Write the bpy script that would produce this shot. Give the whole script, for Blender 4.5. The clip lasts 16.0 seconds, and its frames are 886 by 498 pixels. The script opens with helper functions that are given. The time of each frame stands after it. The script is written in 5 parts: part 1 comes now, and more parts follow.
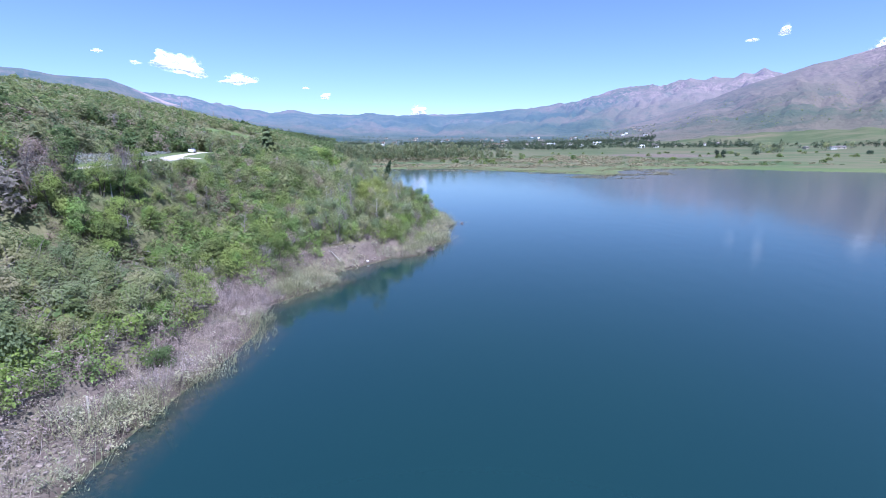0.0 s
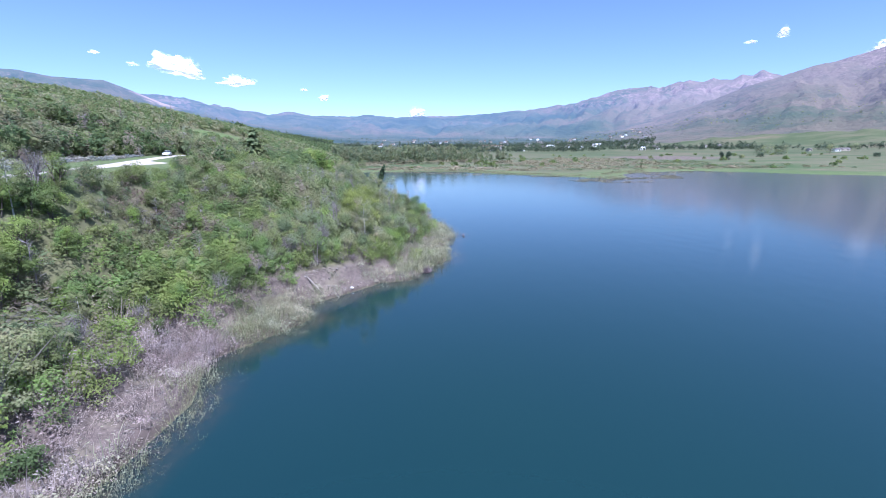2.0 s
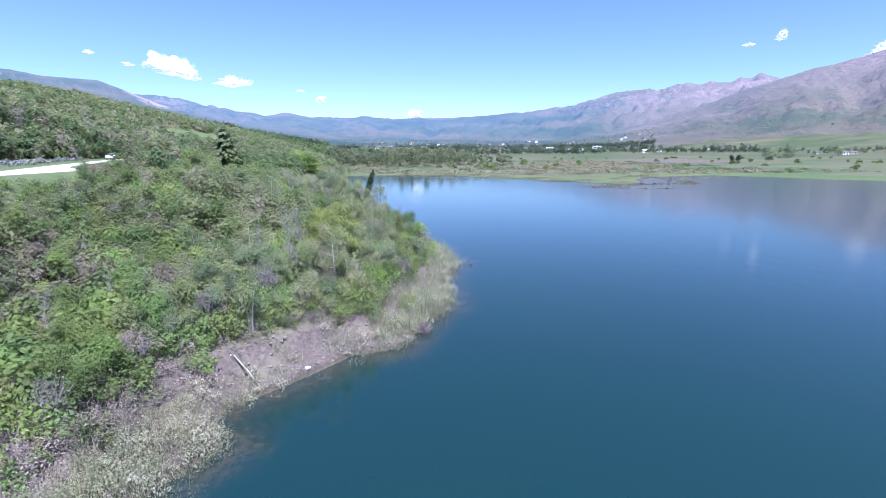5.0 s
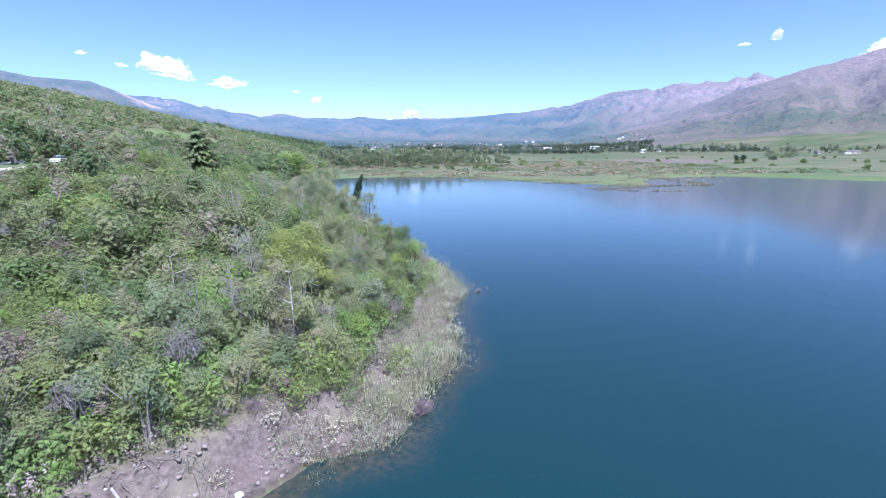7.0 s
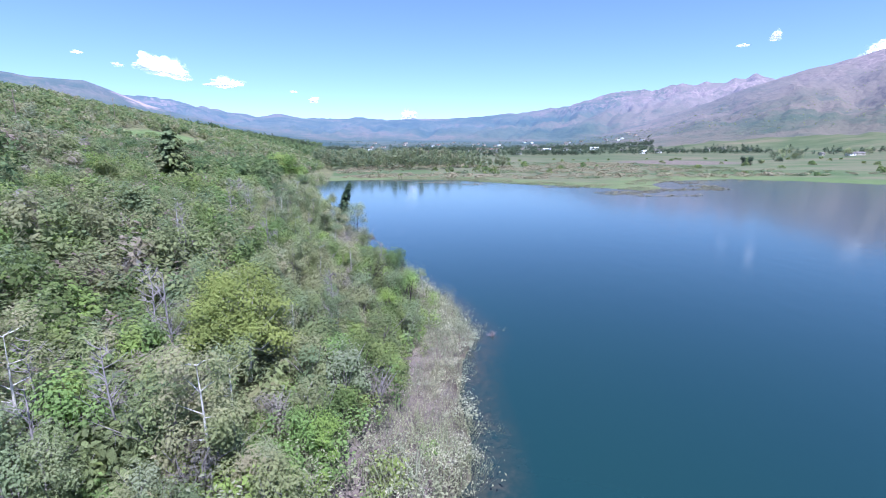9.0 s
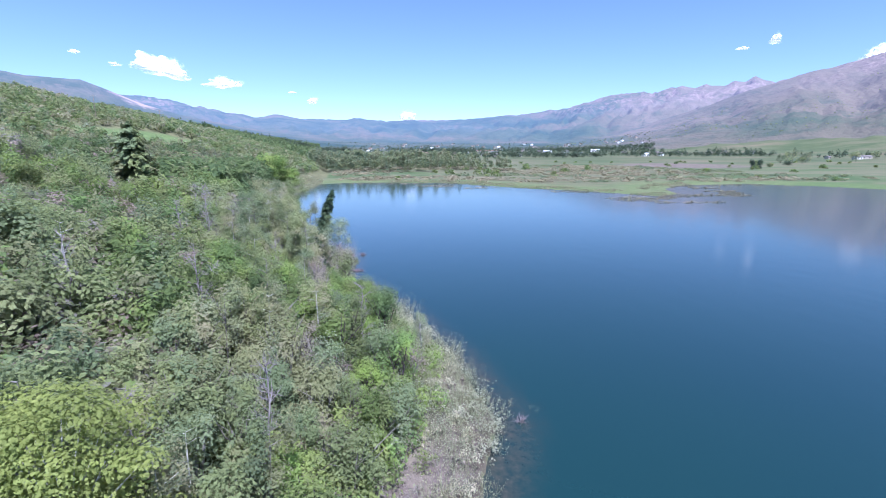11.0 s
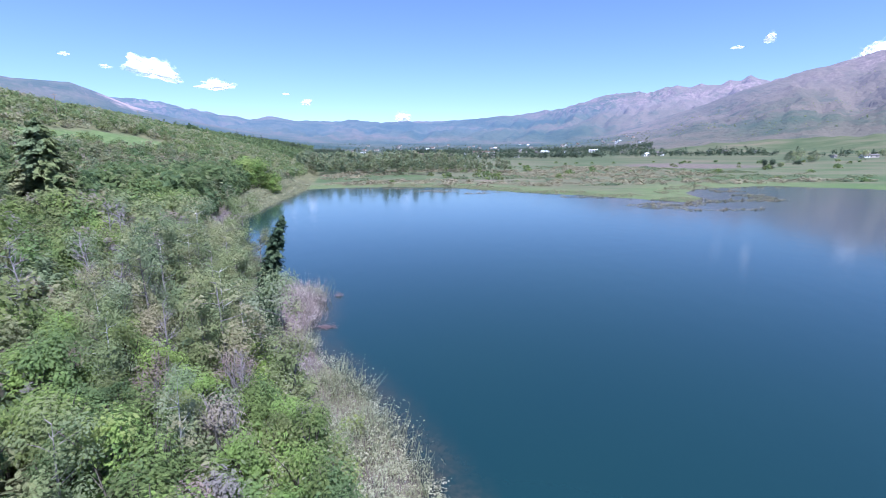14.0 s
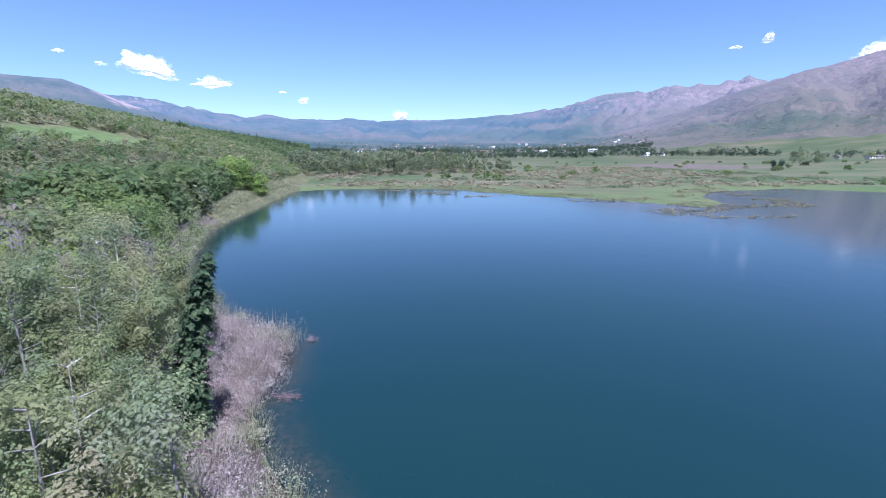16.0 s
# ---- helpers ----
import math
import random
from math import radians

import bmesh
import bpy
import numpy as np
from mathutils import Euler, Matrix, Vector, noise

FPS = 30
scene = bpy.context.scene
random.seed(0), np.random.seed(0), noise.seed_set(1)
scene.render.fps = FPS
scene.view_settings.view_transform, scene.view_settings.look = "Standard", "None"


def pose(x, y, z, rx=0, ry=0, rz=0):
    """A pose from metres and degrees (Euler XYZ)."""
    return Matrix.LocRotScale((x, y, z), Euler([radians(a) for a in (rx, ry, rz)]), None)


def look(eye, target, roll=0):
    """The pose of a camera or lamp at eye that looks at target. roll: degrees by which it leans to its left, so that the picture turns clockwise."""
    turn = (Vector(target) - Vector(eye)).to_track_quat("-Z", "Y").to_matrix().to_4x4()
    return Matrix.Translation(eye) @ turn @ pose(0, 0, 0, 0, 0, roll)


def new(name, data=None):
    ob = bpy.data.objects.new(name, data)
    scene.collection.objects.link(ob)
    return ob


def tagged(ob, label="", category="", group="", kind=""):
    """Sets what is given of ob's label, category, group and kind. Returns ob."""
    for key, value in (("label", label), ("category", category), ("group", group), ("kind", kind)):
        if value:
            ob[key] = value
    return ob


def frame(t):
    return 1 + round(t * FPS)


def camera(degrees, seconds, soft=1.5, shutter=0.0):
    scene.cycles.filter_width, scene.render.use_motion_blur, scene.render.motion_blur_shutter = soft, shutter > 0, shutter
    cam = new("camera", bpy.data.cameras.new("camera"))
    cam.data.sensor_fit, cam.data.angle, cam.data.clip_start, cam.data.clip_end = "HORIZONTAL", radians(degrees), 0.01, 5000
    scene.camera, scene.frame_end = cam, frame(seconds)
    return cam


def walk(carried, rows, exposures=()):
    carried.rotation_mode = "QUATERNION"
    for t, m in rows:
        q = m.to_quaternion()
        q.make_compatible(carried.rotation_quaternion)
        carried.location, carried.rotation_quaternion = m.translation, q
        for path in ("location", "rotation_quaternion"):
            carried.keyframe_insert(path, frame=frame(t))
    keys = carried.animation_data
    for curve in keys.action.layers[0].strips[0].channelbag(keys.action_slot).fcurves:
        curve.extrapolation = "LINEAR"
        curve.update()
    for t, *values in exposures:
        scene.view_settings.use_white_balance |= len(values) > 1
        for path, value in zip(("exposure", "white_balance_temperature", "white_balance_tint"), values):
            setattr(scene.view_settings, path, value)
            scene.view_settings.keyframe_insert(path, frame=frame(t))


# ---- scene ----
cam = camera(85.0, 16.0, soft=0.5)
PATH = [
    (0, (2.043, 1.705, 18.845), (2.023, 3.66, 18.422), -0.4),
    (0.5, (1.971, 5.02, 18.877), (1.952, 6.976, 18.458), -0.4),
    (1, (1.914, 8.42, 18.92), (1.897, 10.376, 18.502), -0.4),
    (1.5, (1.827, 11.756, 19.003), (1.813, 13.712, 18.584), -0.4),
    (2, (1.802, 15.127, 19.031), (1.788, 17.083, 18.615), -0.4),
    (2.5, (1.724, 18.491, 19.09), (1.714, 20.448, 18.676), -0.4),
    (3, (1.59, 21.935, 19.188), (1.583, 23.892, 18.773), -0.4),
    (3.5, (1.396, 25.561, 19.226), (1.391, 27.518, 18.812), -0.3),
    (3.7, (1.333, 27.099, 19.243), (1.326, 29.056, 18.827), -0.3),
    (5.8, (0.639, 45.532, 19.095), (0.641, 47.491, 18.689), -0.2),
    (6, (0.542, 47.066, 19.071), (0.548, 49.024, 18.663), -0.3),
    (6.5, (0.43, 50.71, 19.141), (0.438, 52.668, 18.734), -0.4),
    (7, (0.321, 54.341, 19.214), (0.332, 56.299, 18.807), -0.4),
    (7.5, (0.165, 58.055, 19.323), (0.179, 60.013, 18.916), -0.4),
    (8, (0.039, 61.786, 19.427), (0.054, 63.744, 19.02), -0.3),
    (8.5, (-0.07, 65.466, 19.528), (-0.052, 67.424, 19.122), -0.4),
    (9, (-0.199, 69.18, 19.617), (-0.18, 71.139, 19.212), -0.3),
    (9.2, (-0.232, 70.703, 19.621), (-0.213, 72.661, 19.217), -0.4),
    (11.3, (-0.896, 88.079, 19.642), (-0.87, 90.039, 19.243), -0.0),
    (11.5, (-0.997, 89.696, 19.643), (-0.966, 91.656, 19.243), -0.4),
    (12, (-1.101, 93.758, 19.706), (-1.068, 95.718, 19.307), -0.4),
    (12.5, (-1.217, 97.977, 19.792), (-1.181, 99.937, 19.395), -0.4),
    (13, (-1.381, 102.181, 19.77), (-1.343, 104.141, 19.375), -0.5),
    (13.5, (-1.491, 106.313, 19.828), (-1.451, 108.273, 19.434), -0.5),
    (14, (-1.615, 110.412, 19.944), (-1.573, 112.372, 19.549), -0.4),
    (14.5, (-1.789, 114.579, 20.08), (-1.741, 116.538, 19.681), -0.2),
    (15, (-1.833, 118.75, 20.131), (-1.786, 120.71, 19.735), -0.3),
    (15.5, (-1.873, 122.983, 20.225), (-1.824, 124.943, 19.828), -0.3),
    (16, (-1.949, 126.344, 20.277), (-1.896, 128.303, 19.878), -0.2),
]
EXPOSURES = [(0, 1.08, 5120, 21.5), (3.5, 1.18, 5120, 21.5), (7, 1.25, 5120, 21.5), (9, 1.25, 5120, 21.5), (12.5, 1.17, 5120, 21.5), (14.5, 1.08, 5120, 21.5), (16, 0.98, 5120, 21.5)]
walk(cam, [(t, look(eye, target, roll)) for t, eye, target, roll in PATH], EXPOSURES)

# ---- world, sun, exposure ----
SUN_ELEV, SUN_AZ = 61.0, 158.0     # degrees; azimuth clockwise from +y
world = bpy.data.worlds.new("world")
scene.world = world
world.use_nodes = True
wn = world.node_tree.nodes
sky = wn.new("ShaderNodeTexSky")
sky.sky_type, sky.sun_disc = "NISHITA", False
sky.sun_elevation, sky.sun_rotation = radians(SUN_ELEV), radians(SUN_AZ)
sky.altitude, sky.air_density, sky.dust_density, sky.ozone_density = 1500, 1.0, 0.35, 3.0
hue = wn.new("ShaderNodeHueSaturation")
hue.inputs["Saturation"].default_value = 0.95
world.node_tree.links.new(sky.outputs[0], hue.inputs["Color"])
hue.inputs["Hue"].default_value = 0.5
world.node_tree.links.new(hue.outputs[0], wn["Background"].inputs[0])
wn["Background"].inputs[1].default_value = 0.077
sun_data = bpy.data.lights.new("sun", "SUN")
sun_data.energy, sun_data.angle, sun_data.color = 5.0, radians(0.53), (1.0, 0.95, 0.88)
sun = new("sun", sun_data)
sa, se = radians(SUN_AZ), radians(SUN_ELEV)
SUN_DIR = Vector((math.sin(sa) * math.cos(se), math.cos(sa) * math.cos(se), math.sin(se)))
sun.matrix_world = look(SUN_DIR * 300, (0, 0, 0))

# ---- material helpers ----


class Mat:
    """A small wrapper for building node materials."""

    def __init__(self, name):
        self.m = bpy.data.materials.new(name)
        self.m.use_nodes = True
        self.t = self.m.node_tree
        self.bsdf = self.t.nodes["Principled BSDF"]
        self.out = self.t.nodes["Material Output"]

    def node(self, kind, **props):
        n = self.t.nodes.new(kind)
        for k, v in props.items():
            setattr(n, k, v)
        return n

    def link(self, a, b):
        self.t.links.new(a, b)

    def pos(self, scale=(1, 1, 1)):
        g = self.node("ShaderNodeNewGeometry")
        mp = self.node("ShaderNodeMapping")
        mp.inputs["Scale"].default_value = scale
        self.link(g.outputs["Position"], mp.inputs["Vector"])
        return mp.outputs[0]

    def local(self, scale=(1, 1, 1)):
        g = self.node("ShaderNodeTexCoord")
        mp = self.node("ShaderNodeMapping")
        mp.inputs["Scale"].default_value = scale
        self.link(g.outputs["Object"], mp.inputs["Vector"])
        return mp.outputs[0]

    def noise(self, vec, scale, detail=4.0, rough=0.55):
        n = self.node("ShaderNodeTexNoise")
        n.inputs["Scale"].default_value = scale
        n.inputs["Detail"].default_value = detail
        n.inputs["Roughness"].default_value = rough
        self.link(vec, n.inputs["Vector"])
        return n.outputs["Fac"]

    def ramp(self, fac, stops):
        r = self.node("ShaderNodeValToRGB")
        e = r.color_ramp.elements
        while len(e) < len(stops):
            e.new(0.5)
        for el, (p, c) in zip(e, stops):
            el.position, el.color = p, (*c, 1)
        self.link(fac, r.inputs[0])
        return r.outputs[0]

    def remap(self, fac, a, b, c=0.0, d=1.0):
        r = self.node("ShaderNodeMapRange")
        r.inputs[1].default_value, r.inputs[2].default_value = a, b
        r.inputs[3].default_value, r.inputs[4].default_value = c, d
        self.link(fac, r.inputs[0])
        return r.outputs[0]

    def math(self, op, a, b):
        n = self.node("ShaderNodeMath", operation=op)
        for s, v in zip(n.inputs, (a, b)):
            if isinstance(v, (int, float)):
                s.default_value = v
            else:
                self.link(v, s)
        return n.outputs[0]

    def mix(self, fac, a, b, blend="MIX"):
        n = self.node("ShaderNodeMix", data_type="RGBA", blend_type=blend)
        for s, v in ((n.inputs[0], fac), (n.inputs[6], a), (n.inputs[7], b)):
            if isinstance(v, (int, float)):
                s.default_value = v
            elif isinstance(v, tuple):
                s.default_value = (*v, 1)
            else:
                self.link(v, s)
        return n.outputs[2]

    def attr(self, name):
        a = self.node("ShaderNodeAttribute", attribute_name=name)
        return a

    def bump(self, height, strength, distance):
        b = self.node("ShaderNodeBump")
        b.inputs["Strength"].default_value, b.inputs["Distance"].default_value = strength, distance
        self.link(height, b.inputs["Height"])
        self.link(b.outputs[0], self.bsdf.inputs["Normal"])

    def base(self, colour, rough=0.8, metal=0.0, spec=0.3):
        s = self.bsdf.inputs
        if isinstance(colour, tuple):
            s["Base Color"].default_value = (*colour, 1)
        else:
            self.link(colour, s["Base Color"])
        s["Roughness"].default_value, s["Metallic"].default_value = rough, metal
        s["Specular IOR Level"].default_value = spec
        return self.m


def leaf_material(name, stops, spread=0.35, through_light=0.5, ragged=34.0, gaps=0.42, tint=0.9):
    """Foliage: colour drifts from bush to bush and from leaf to leaf; some light passes through."""
    w = Mat(name)
    drift = w.noise(w.pos(), 0.33, 3.0, 0.6)
    drift = w.remap(drift, 0.3, 0.7)
    g = w.node("ShaderNodeNewGeometry")
    o = w.node("ShaderNodeObjectInfo")
    f = w.math("MULTIPLY_ADD", g.outputs["Random Per Island"], spread)
    f.node.inputs[2].default_value = -spread / 2
    f = w.math("ADD", f, drift)
    f2 = w.math("MULTIPLY_ADD", o.outputs["Random"], 0.8)
    f2.node.inputs[2].default_value = -0.4
    f = w.math("ADD", f, f2)
    colour = w.ramp(f, stops)
    # neighbouring crowns differ in hue: bluish, fresh, olive, brownish
    cell = w.node("ShaderNodeTexVoronoi")
    cell.inputs["Scale"].default_value = 0.30
    w.link(w.pos((1.0, 1.0, 0.35)), cell.inputs["Vector"])
    pick = w.node("ShaderNodeSeparateColor")
    w.link(cell.outputs["Color"], pick.inputs[0])
    kind = w.math("FRACT", w.math("ADD", pick.outputs[0], o.outputs["Random"]), 0.0)
    hue_ = w.ramp(kind, [(0.0, (0.88, 0.98, 1.09)), (0.24, (0.90, 0.98, 1.08)), (0.36, (1.02, 1.06, 0.99)), (0.66, (1.08, 1.08, 0.97)), (0.80, (1.12, 1.02, 1.10)), (1.0, (1.17, 1.02, 1.16))])
    colour = w.mix(tint, colour, hue_, "MULTIPLY")
    w.base(colour, 0.75, spec=0.08)
    tr = w.node("ShaderNodeBsdfTranslucent")
    w.link(colour, tr.inputs[0])
    mx = w.node("ShaderNodeMixShader")
    mx.inputs[0].default_value = through_light
    w.link(w.bsdf.outputs[0], mx.inputs[1])
    w.link(tr.outputs[0], mx.inputs[2])
    # each clump is ragged: leaves with gaps between them
    holes = w.remap(w.noise(w.pos(), ragged, 1.0, 0.5), gaps - 0.01, gaps + 0.01)
    clear_ = w.node("ShaderNodeBsdfTransparent")
    cut = w.node("ShaderNodeMixShader")
    w.link(holes, cut.inputs[0])
    w.link(clear_.outputs[0], cut.inputs[1])
    w.link(mx.outputs[0], cut.inputs[2])
    w.link(cut.outputs[0], w.out.inputs[0])
    return w.m


def bark_material(name, a, b, scale=6.0, rough=0.85):
    w = Mat(name)
    n = w.noise(w.local((1, 1, 0.3)), scale, 5.0, 0.65)
    w.bump(n, 0.5, 0.02)
    return w.base(w.ramp(n, [(0.3, a), (0.7, b)]), rough)


def plain_material(name, a, b, scale=2.0, rough=0.7, metal=0.0):
    w = Mat(name)
    n = w.noise(w.local(), scale, 4.0)
    return w.base(w.ramp(n, [(0.3, a), (0.7, b)]), rough, metal)


LEAF_GREEN = leaf_material("leaf_green", [(0.0, (0.115, 0.15, 0.058)), (0.4, (0.18, 0.23, 0.083)), (0.75, (0.23, 0.30, 0.092)), (1.0, (0.275, 0.37, 0.105))])
LEAF_GREY = leaf_material("leaf_grey_green", [(0.0, (0.165, 0.19, 0.095)), (0.35, (0.23, 0.265, 0.125)), (0.75, (0.275, 0.30, 0.15)), (1.0, (0.325, 0.325, 0.19))])
LEAF_HILL = leaf_material("leaf_hill_oak", [(0.0, (0.10, 0.14, 0.06)), (0.5, (0.16, 0.205, 0.085)), (1.0, (0.22, 0.26, 0.11))], ragged=5.0, gaps=0.42)
LEAF_SCRUB = leaf_material("leaf_hill_scrub", [(0.0, (0.185, 0.20, 0.11)), (0.5, (0.265, 0.275, 0.15)), (1.0, (0.34, 0.32, 0.215))], ragged=5.0, gaps=0.42)
LEAF_STRAW = leaf_material("straw_sedge", [(0.0, (0.14, 0.145, 0.085)), (0.5, (0.19, 0.18, 0.11)), (1.0, (0.26, 0.23, 0.15))], 0.5, 0.25, 3.0, 0.40, 0.5)
LEAF_SAGEBRUSH = leaf_material("sagebrush_grey", [(0.0, (0.17, 0.175, 0.145)), (0.5, (0.235, 0.235, 0.205)), (1.0, (0.30, 0.295, 0.265))], 0.5, 0.2, 4.0, 0.42)
LEAF_YELLOW = leaf_material("leaf_yellow_green", [(0.0, (0.215, 0.25, 0.075)), (0.5, (0.30, 0.34, 0.10)), (1.0, (0.37, 0.40, 0.145))], tint=0.12)
LEAF_BROWN = leaf_material("leaf_dry_brown", [(0.0, (0.175, 0.15, 0.118)), (0.5, (0.25, 0.212, 0.172)), (1.0, (0.33, 0.28, 0.235))])
LEAF_SAGE = leaf_material("leaf_sage", [(0.0, (0.285, 0.29, 0.175)), (0.5, (0.395, 0.395, 0.255)), (1.0, (0.50, 0.475, 0.34))], 0.5, gaps=0.3, tint=0.35)
LEAF_PINK = leaf_material("twig_mauve", [(0.0, (0.24, 0.195, 0.18)), (0.5, (0.36, 0.30, 0.275)), (1.0, (0.48, 0.41, 0.37))], 0.5, 0.2, gaps=0.3, tint=0.3)
NEEDLE = leaf_material("needle_dark", [(0.0, (0.035, 0.055, 0.03)), (0.5, (0.065, 0.095, 0.05)), (1.0, (0.11, 0.145, 0.07))], 0.5, 0.15)
NEEDLE_PALE = leaf_material("needle_green", [(0.0, (0.12, 0.145, 0.065)), (0.5, (0.19, 0.22, 0.10)), (1.0, (0.27, 0.29, 0.14))], 0.5, 0.35, 4.0, 0.38)
BARK_DARK = bark_material("bark_dark", (0.05, 0.04, 0.033), (0.14, 0.115, 0.095))
BARK_PALE = bark_material("bark_pale", (0.28, 0.26, 0.23), (0.62, 0.6, 0.55))
BARK_MID = bark_material("bark_mid", (0.13, 0.115, 0.10), (0.30, 0.275, 0.25))
BARK_DEAD = bark_material("bark_dead_grey", (0.16, 0.14, 0.14), (0.32, 0.285, 0.28))

LEAF_LIME = leaf_material("leaf_lime", [(0.0, (0.14, 0.20, 0.06)), (0.5, (0.20, 0.28, 0.08)), (1.0, (0.27, 0.36, 0.10))], ragged=5.0, gaps=0.36)
LEAF_POPLAR = leaf_material("leaf_poplar", [(0.0, (0.15, 0.18, 0.10)), (0.5, (0.20, 0.23, 0.125)), (1.0, (0.255, 0.27, 0.155))], ragged=2.0, gaps=0.32)

# ---- plan of the place ----
# left shore from behind the flight to the head of the bay, then round the far shore
LEFT = [(-60, -300), (-26, -60), (-20.5, 0), (-19.3, 25), (-19, 34), (-18, 41), (-17.6, 48.5), (-20, 56), (-16.8, 61), (-13.4, 66.9), (-15.3, 69.5), (-15.4, 71.6), (-13.4, 73.9), (-10.7, 77.1), (-7.6, 81.4), (-5, 82.3), (-3.2, 83),
        (-2, 87), (-0.7, 91.5), (1.7, 94.8), (1.9, 99), (1.4, 105), (2.1, 112), (3.7, 117.8), (1.2, 127.5), (-3, 138), (-7.5, 147.5), (-13.3, 156), (-16.3, 162), (-16.2, 168),
        (-17.4, 176), (-25, 183), (-30, 187), (-36, 195), (-48.6, 218), (-60, 253), (-64, 293), (-67.8, 340), (-71, 378)]
FAR = [(-48, 391), (-20, 389), (9, 384), (41, 349), (68, 327), (97, 296), (111, 308), (117, 335), (136, 360), (185, 376), (214, 352), (232, 325), (300, 290), (620, 180), (1500, -200), (1500, -1500), (-300, -1500)]
SHORE = np.array(LEFT + FAR, float)
FOOT = np.array(LEFT + [(-85, 470), (-120, 620), (-215, 1000), (-330, 1500), (-600, 2600)], float)


def seg_dist(px, py, line, closed):
    best = np.full(px.shape, 1e9)
    pts = list(line) + ([line[0]] if closed else [])
    for (ax, ay), (bx, by) in zip(pts[:-1], pts[1:]):
        dx, dy = bx - ax, by - ay
        k = np.clip(((px - ax) * dx + (py - ay) * dy) / (dx * dx + dy * dy), 0, 1)
        best = np.minimum(best, np.hypot(px - ax - k * dx, py - ay - k * dy))
    return best


def in_lake(px, py):
    inside = np.zeros(px.shape, bool)
    pts = list(SHORE) + [SHORE[0]]
    for (ax, ay), (bx, by) in zip(pts[:-1], pts[1:]):
        if ay == by:
            continue
        c = ((ay > py) != (by > py)) & (px < (bx - ax) * (py - ay) / (by - ay) + ax)
        inside ^= c
    return inside


def vnoise(x, y, seed=0):
    xi, yi = np.floor(x).astype(np.int64), np.floor(y).astype(np.int64)
    fx, fy = x - xi, y - yi
    fx, fy = fx * fx * (3 - 2 * fx), fy * fy * (3 - 2 * fy)

    def h(a, b):
        v = (a * 374761393 + b * 668265263 + seed * 974711) & 0x7FFFFFFF
        v = ((v ^ (v >> 13)) * 1274126177) & 0x7FFFFFFF
        return ((v ^ (v >> 16)) & 0xFFFF) / 65535.0
    a = h(xi, yi) * (1 - fx) + h(xi + 1, yi) * fx
    b = h(xi, yi + 1) * (1 - fx) + h(xi + 1, yi + 1) * fx
    return a * (1 - fy) + b * fy


def fbm(x, y, octaves=4, seed=0, gain=0.5):
    tot, amp, norm = 0, 1.0, 0
    for i in range(octaves):
        tot = tot + amp * vnoise(x * 2 ** i + 17 * i, y * 2 ** i - 9 * i, seed + i)
        norm += amp
        amp *= gain
    return tot / norm


def ridged(x, y, octaves=5, seed=0):
    tot, amp, norm = 0, 1.0, 0
    for i in range(octaves):
        tot = tot + amp * (1 - np.abs(2 * vnoise(x * 2 ** i + 31 * i, y * 2 ** i + 7 * i, seed + i) - 1))
        norm += amp
        amp *= 0.5
    return tot / norm


# skyline of the far ranges: azimuth and elevation in degrees, seen from the start of the flight
SKY_AZ = [-180, -90, -55, -40.3, -37.7, -33.9, -32, -29.4, -23.8, -19.4, -17.3, -14.7, -7.8, -5.3, -0.7, 4.4, 8.2, 13.2, 16.1, 19.2, 22.3, 24.9, 26.7, 28.9, 32.3, 33.4, 35.5, 38.9, 40.2, 60, 90, 180]
SKY_EL = [2.5, 5, 6.5, 5.6, 5.4, 5.2, 5.0, 4.98, 3.95, 3.22, 3.6, 3.15, 3.24, 3.0, 3.23, 3.31, 3.69, 4.14, 4.77, 5.69, 5.67, 6.14, 5.82, 6.1, 6.57, 6.23, 6.4, 6.5, 6.6, 8, 6, 2.5]
# nearer shoulders
SH_AZ = [-180, -90, -60, -40.3, -37.7, -35.6, -33.9, -32, -29.4, -26, -21, -15, -8, 15, 18, 22, 27, 31, 33.5, 35.5, 37.1, 38.9, 40.2, 60, 90, 180]
SH_EL = [2, 4, 7, 6.48, 6.08, 6.13, 6.05, 5.29, 4.2, 3.2, 2.2, 1.4, 0.9, 0.9, 1.3, 2.3, 3.9, 5.3, 6.0, 6.59, 6.82, 7.27, 7.69, 9, 5, 2]
ROAD = [(-130, -30, 15.0), (-90, 12, 15.2), (-62, 38, 15.5), (-48, 64, 15.8), (-53, 88, 15.9), (-60.5, 108, 16.0), (-66.5, 124, 16.2), (-75, 149, 16.5), (-80.5, 168, 16.7), (-83, 176, 16.5)]


def road_near(px, py):
    """Distance to the road's middle and the road's height there."""
    best, z = np.full(px.shape, 1e9), np.zeros(px.shape)
    for (ax, ay, az), (bx, by, bz) in zip(ROAD[:-1], ROAD[1:]):
        dx, dy = bx - ax, by - ay
        k = np.clip(((px - ax) * dx + (py - ay) * dy) / (dx * dx + dy * dy), 0, 1)
        d = np.hypot(px - ax - k * dx, py - ay - k * dy)
        z = np.where(d < best, az + k * (bz - az), z)
        best = np.minimum(best, d)
    return best, z


def smooth(a, b, v):
    t = np.clip((v - a) / (b - a), 0, 1)
    return t * t * (3 - 2 * t)


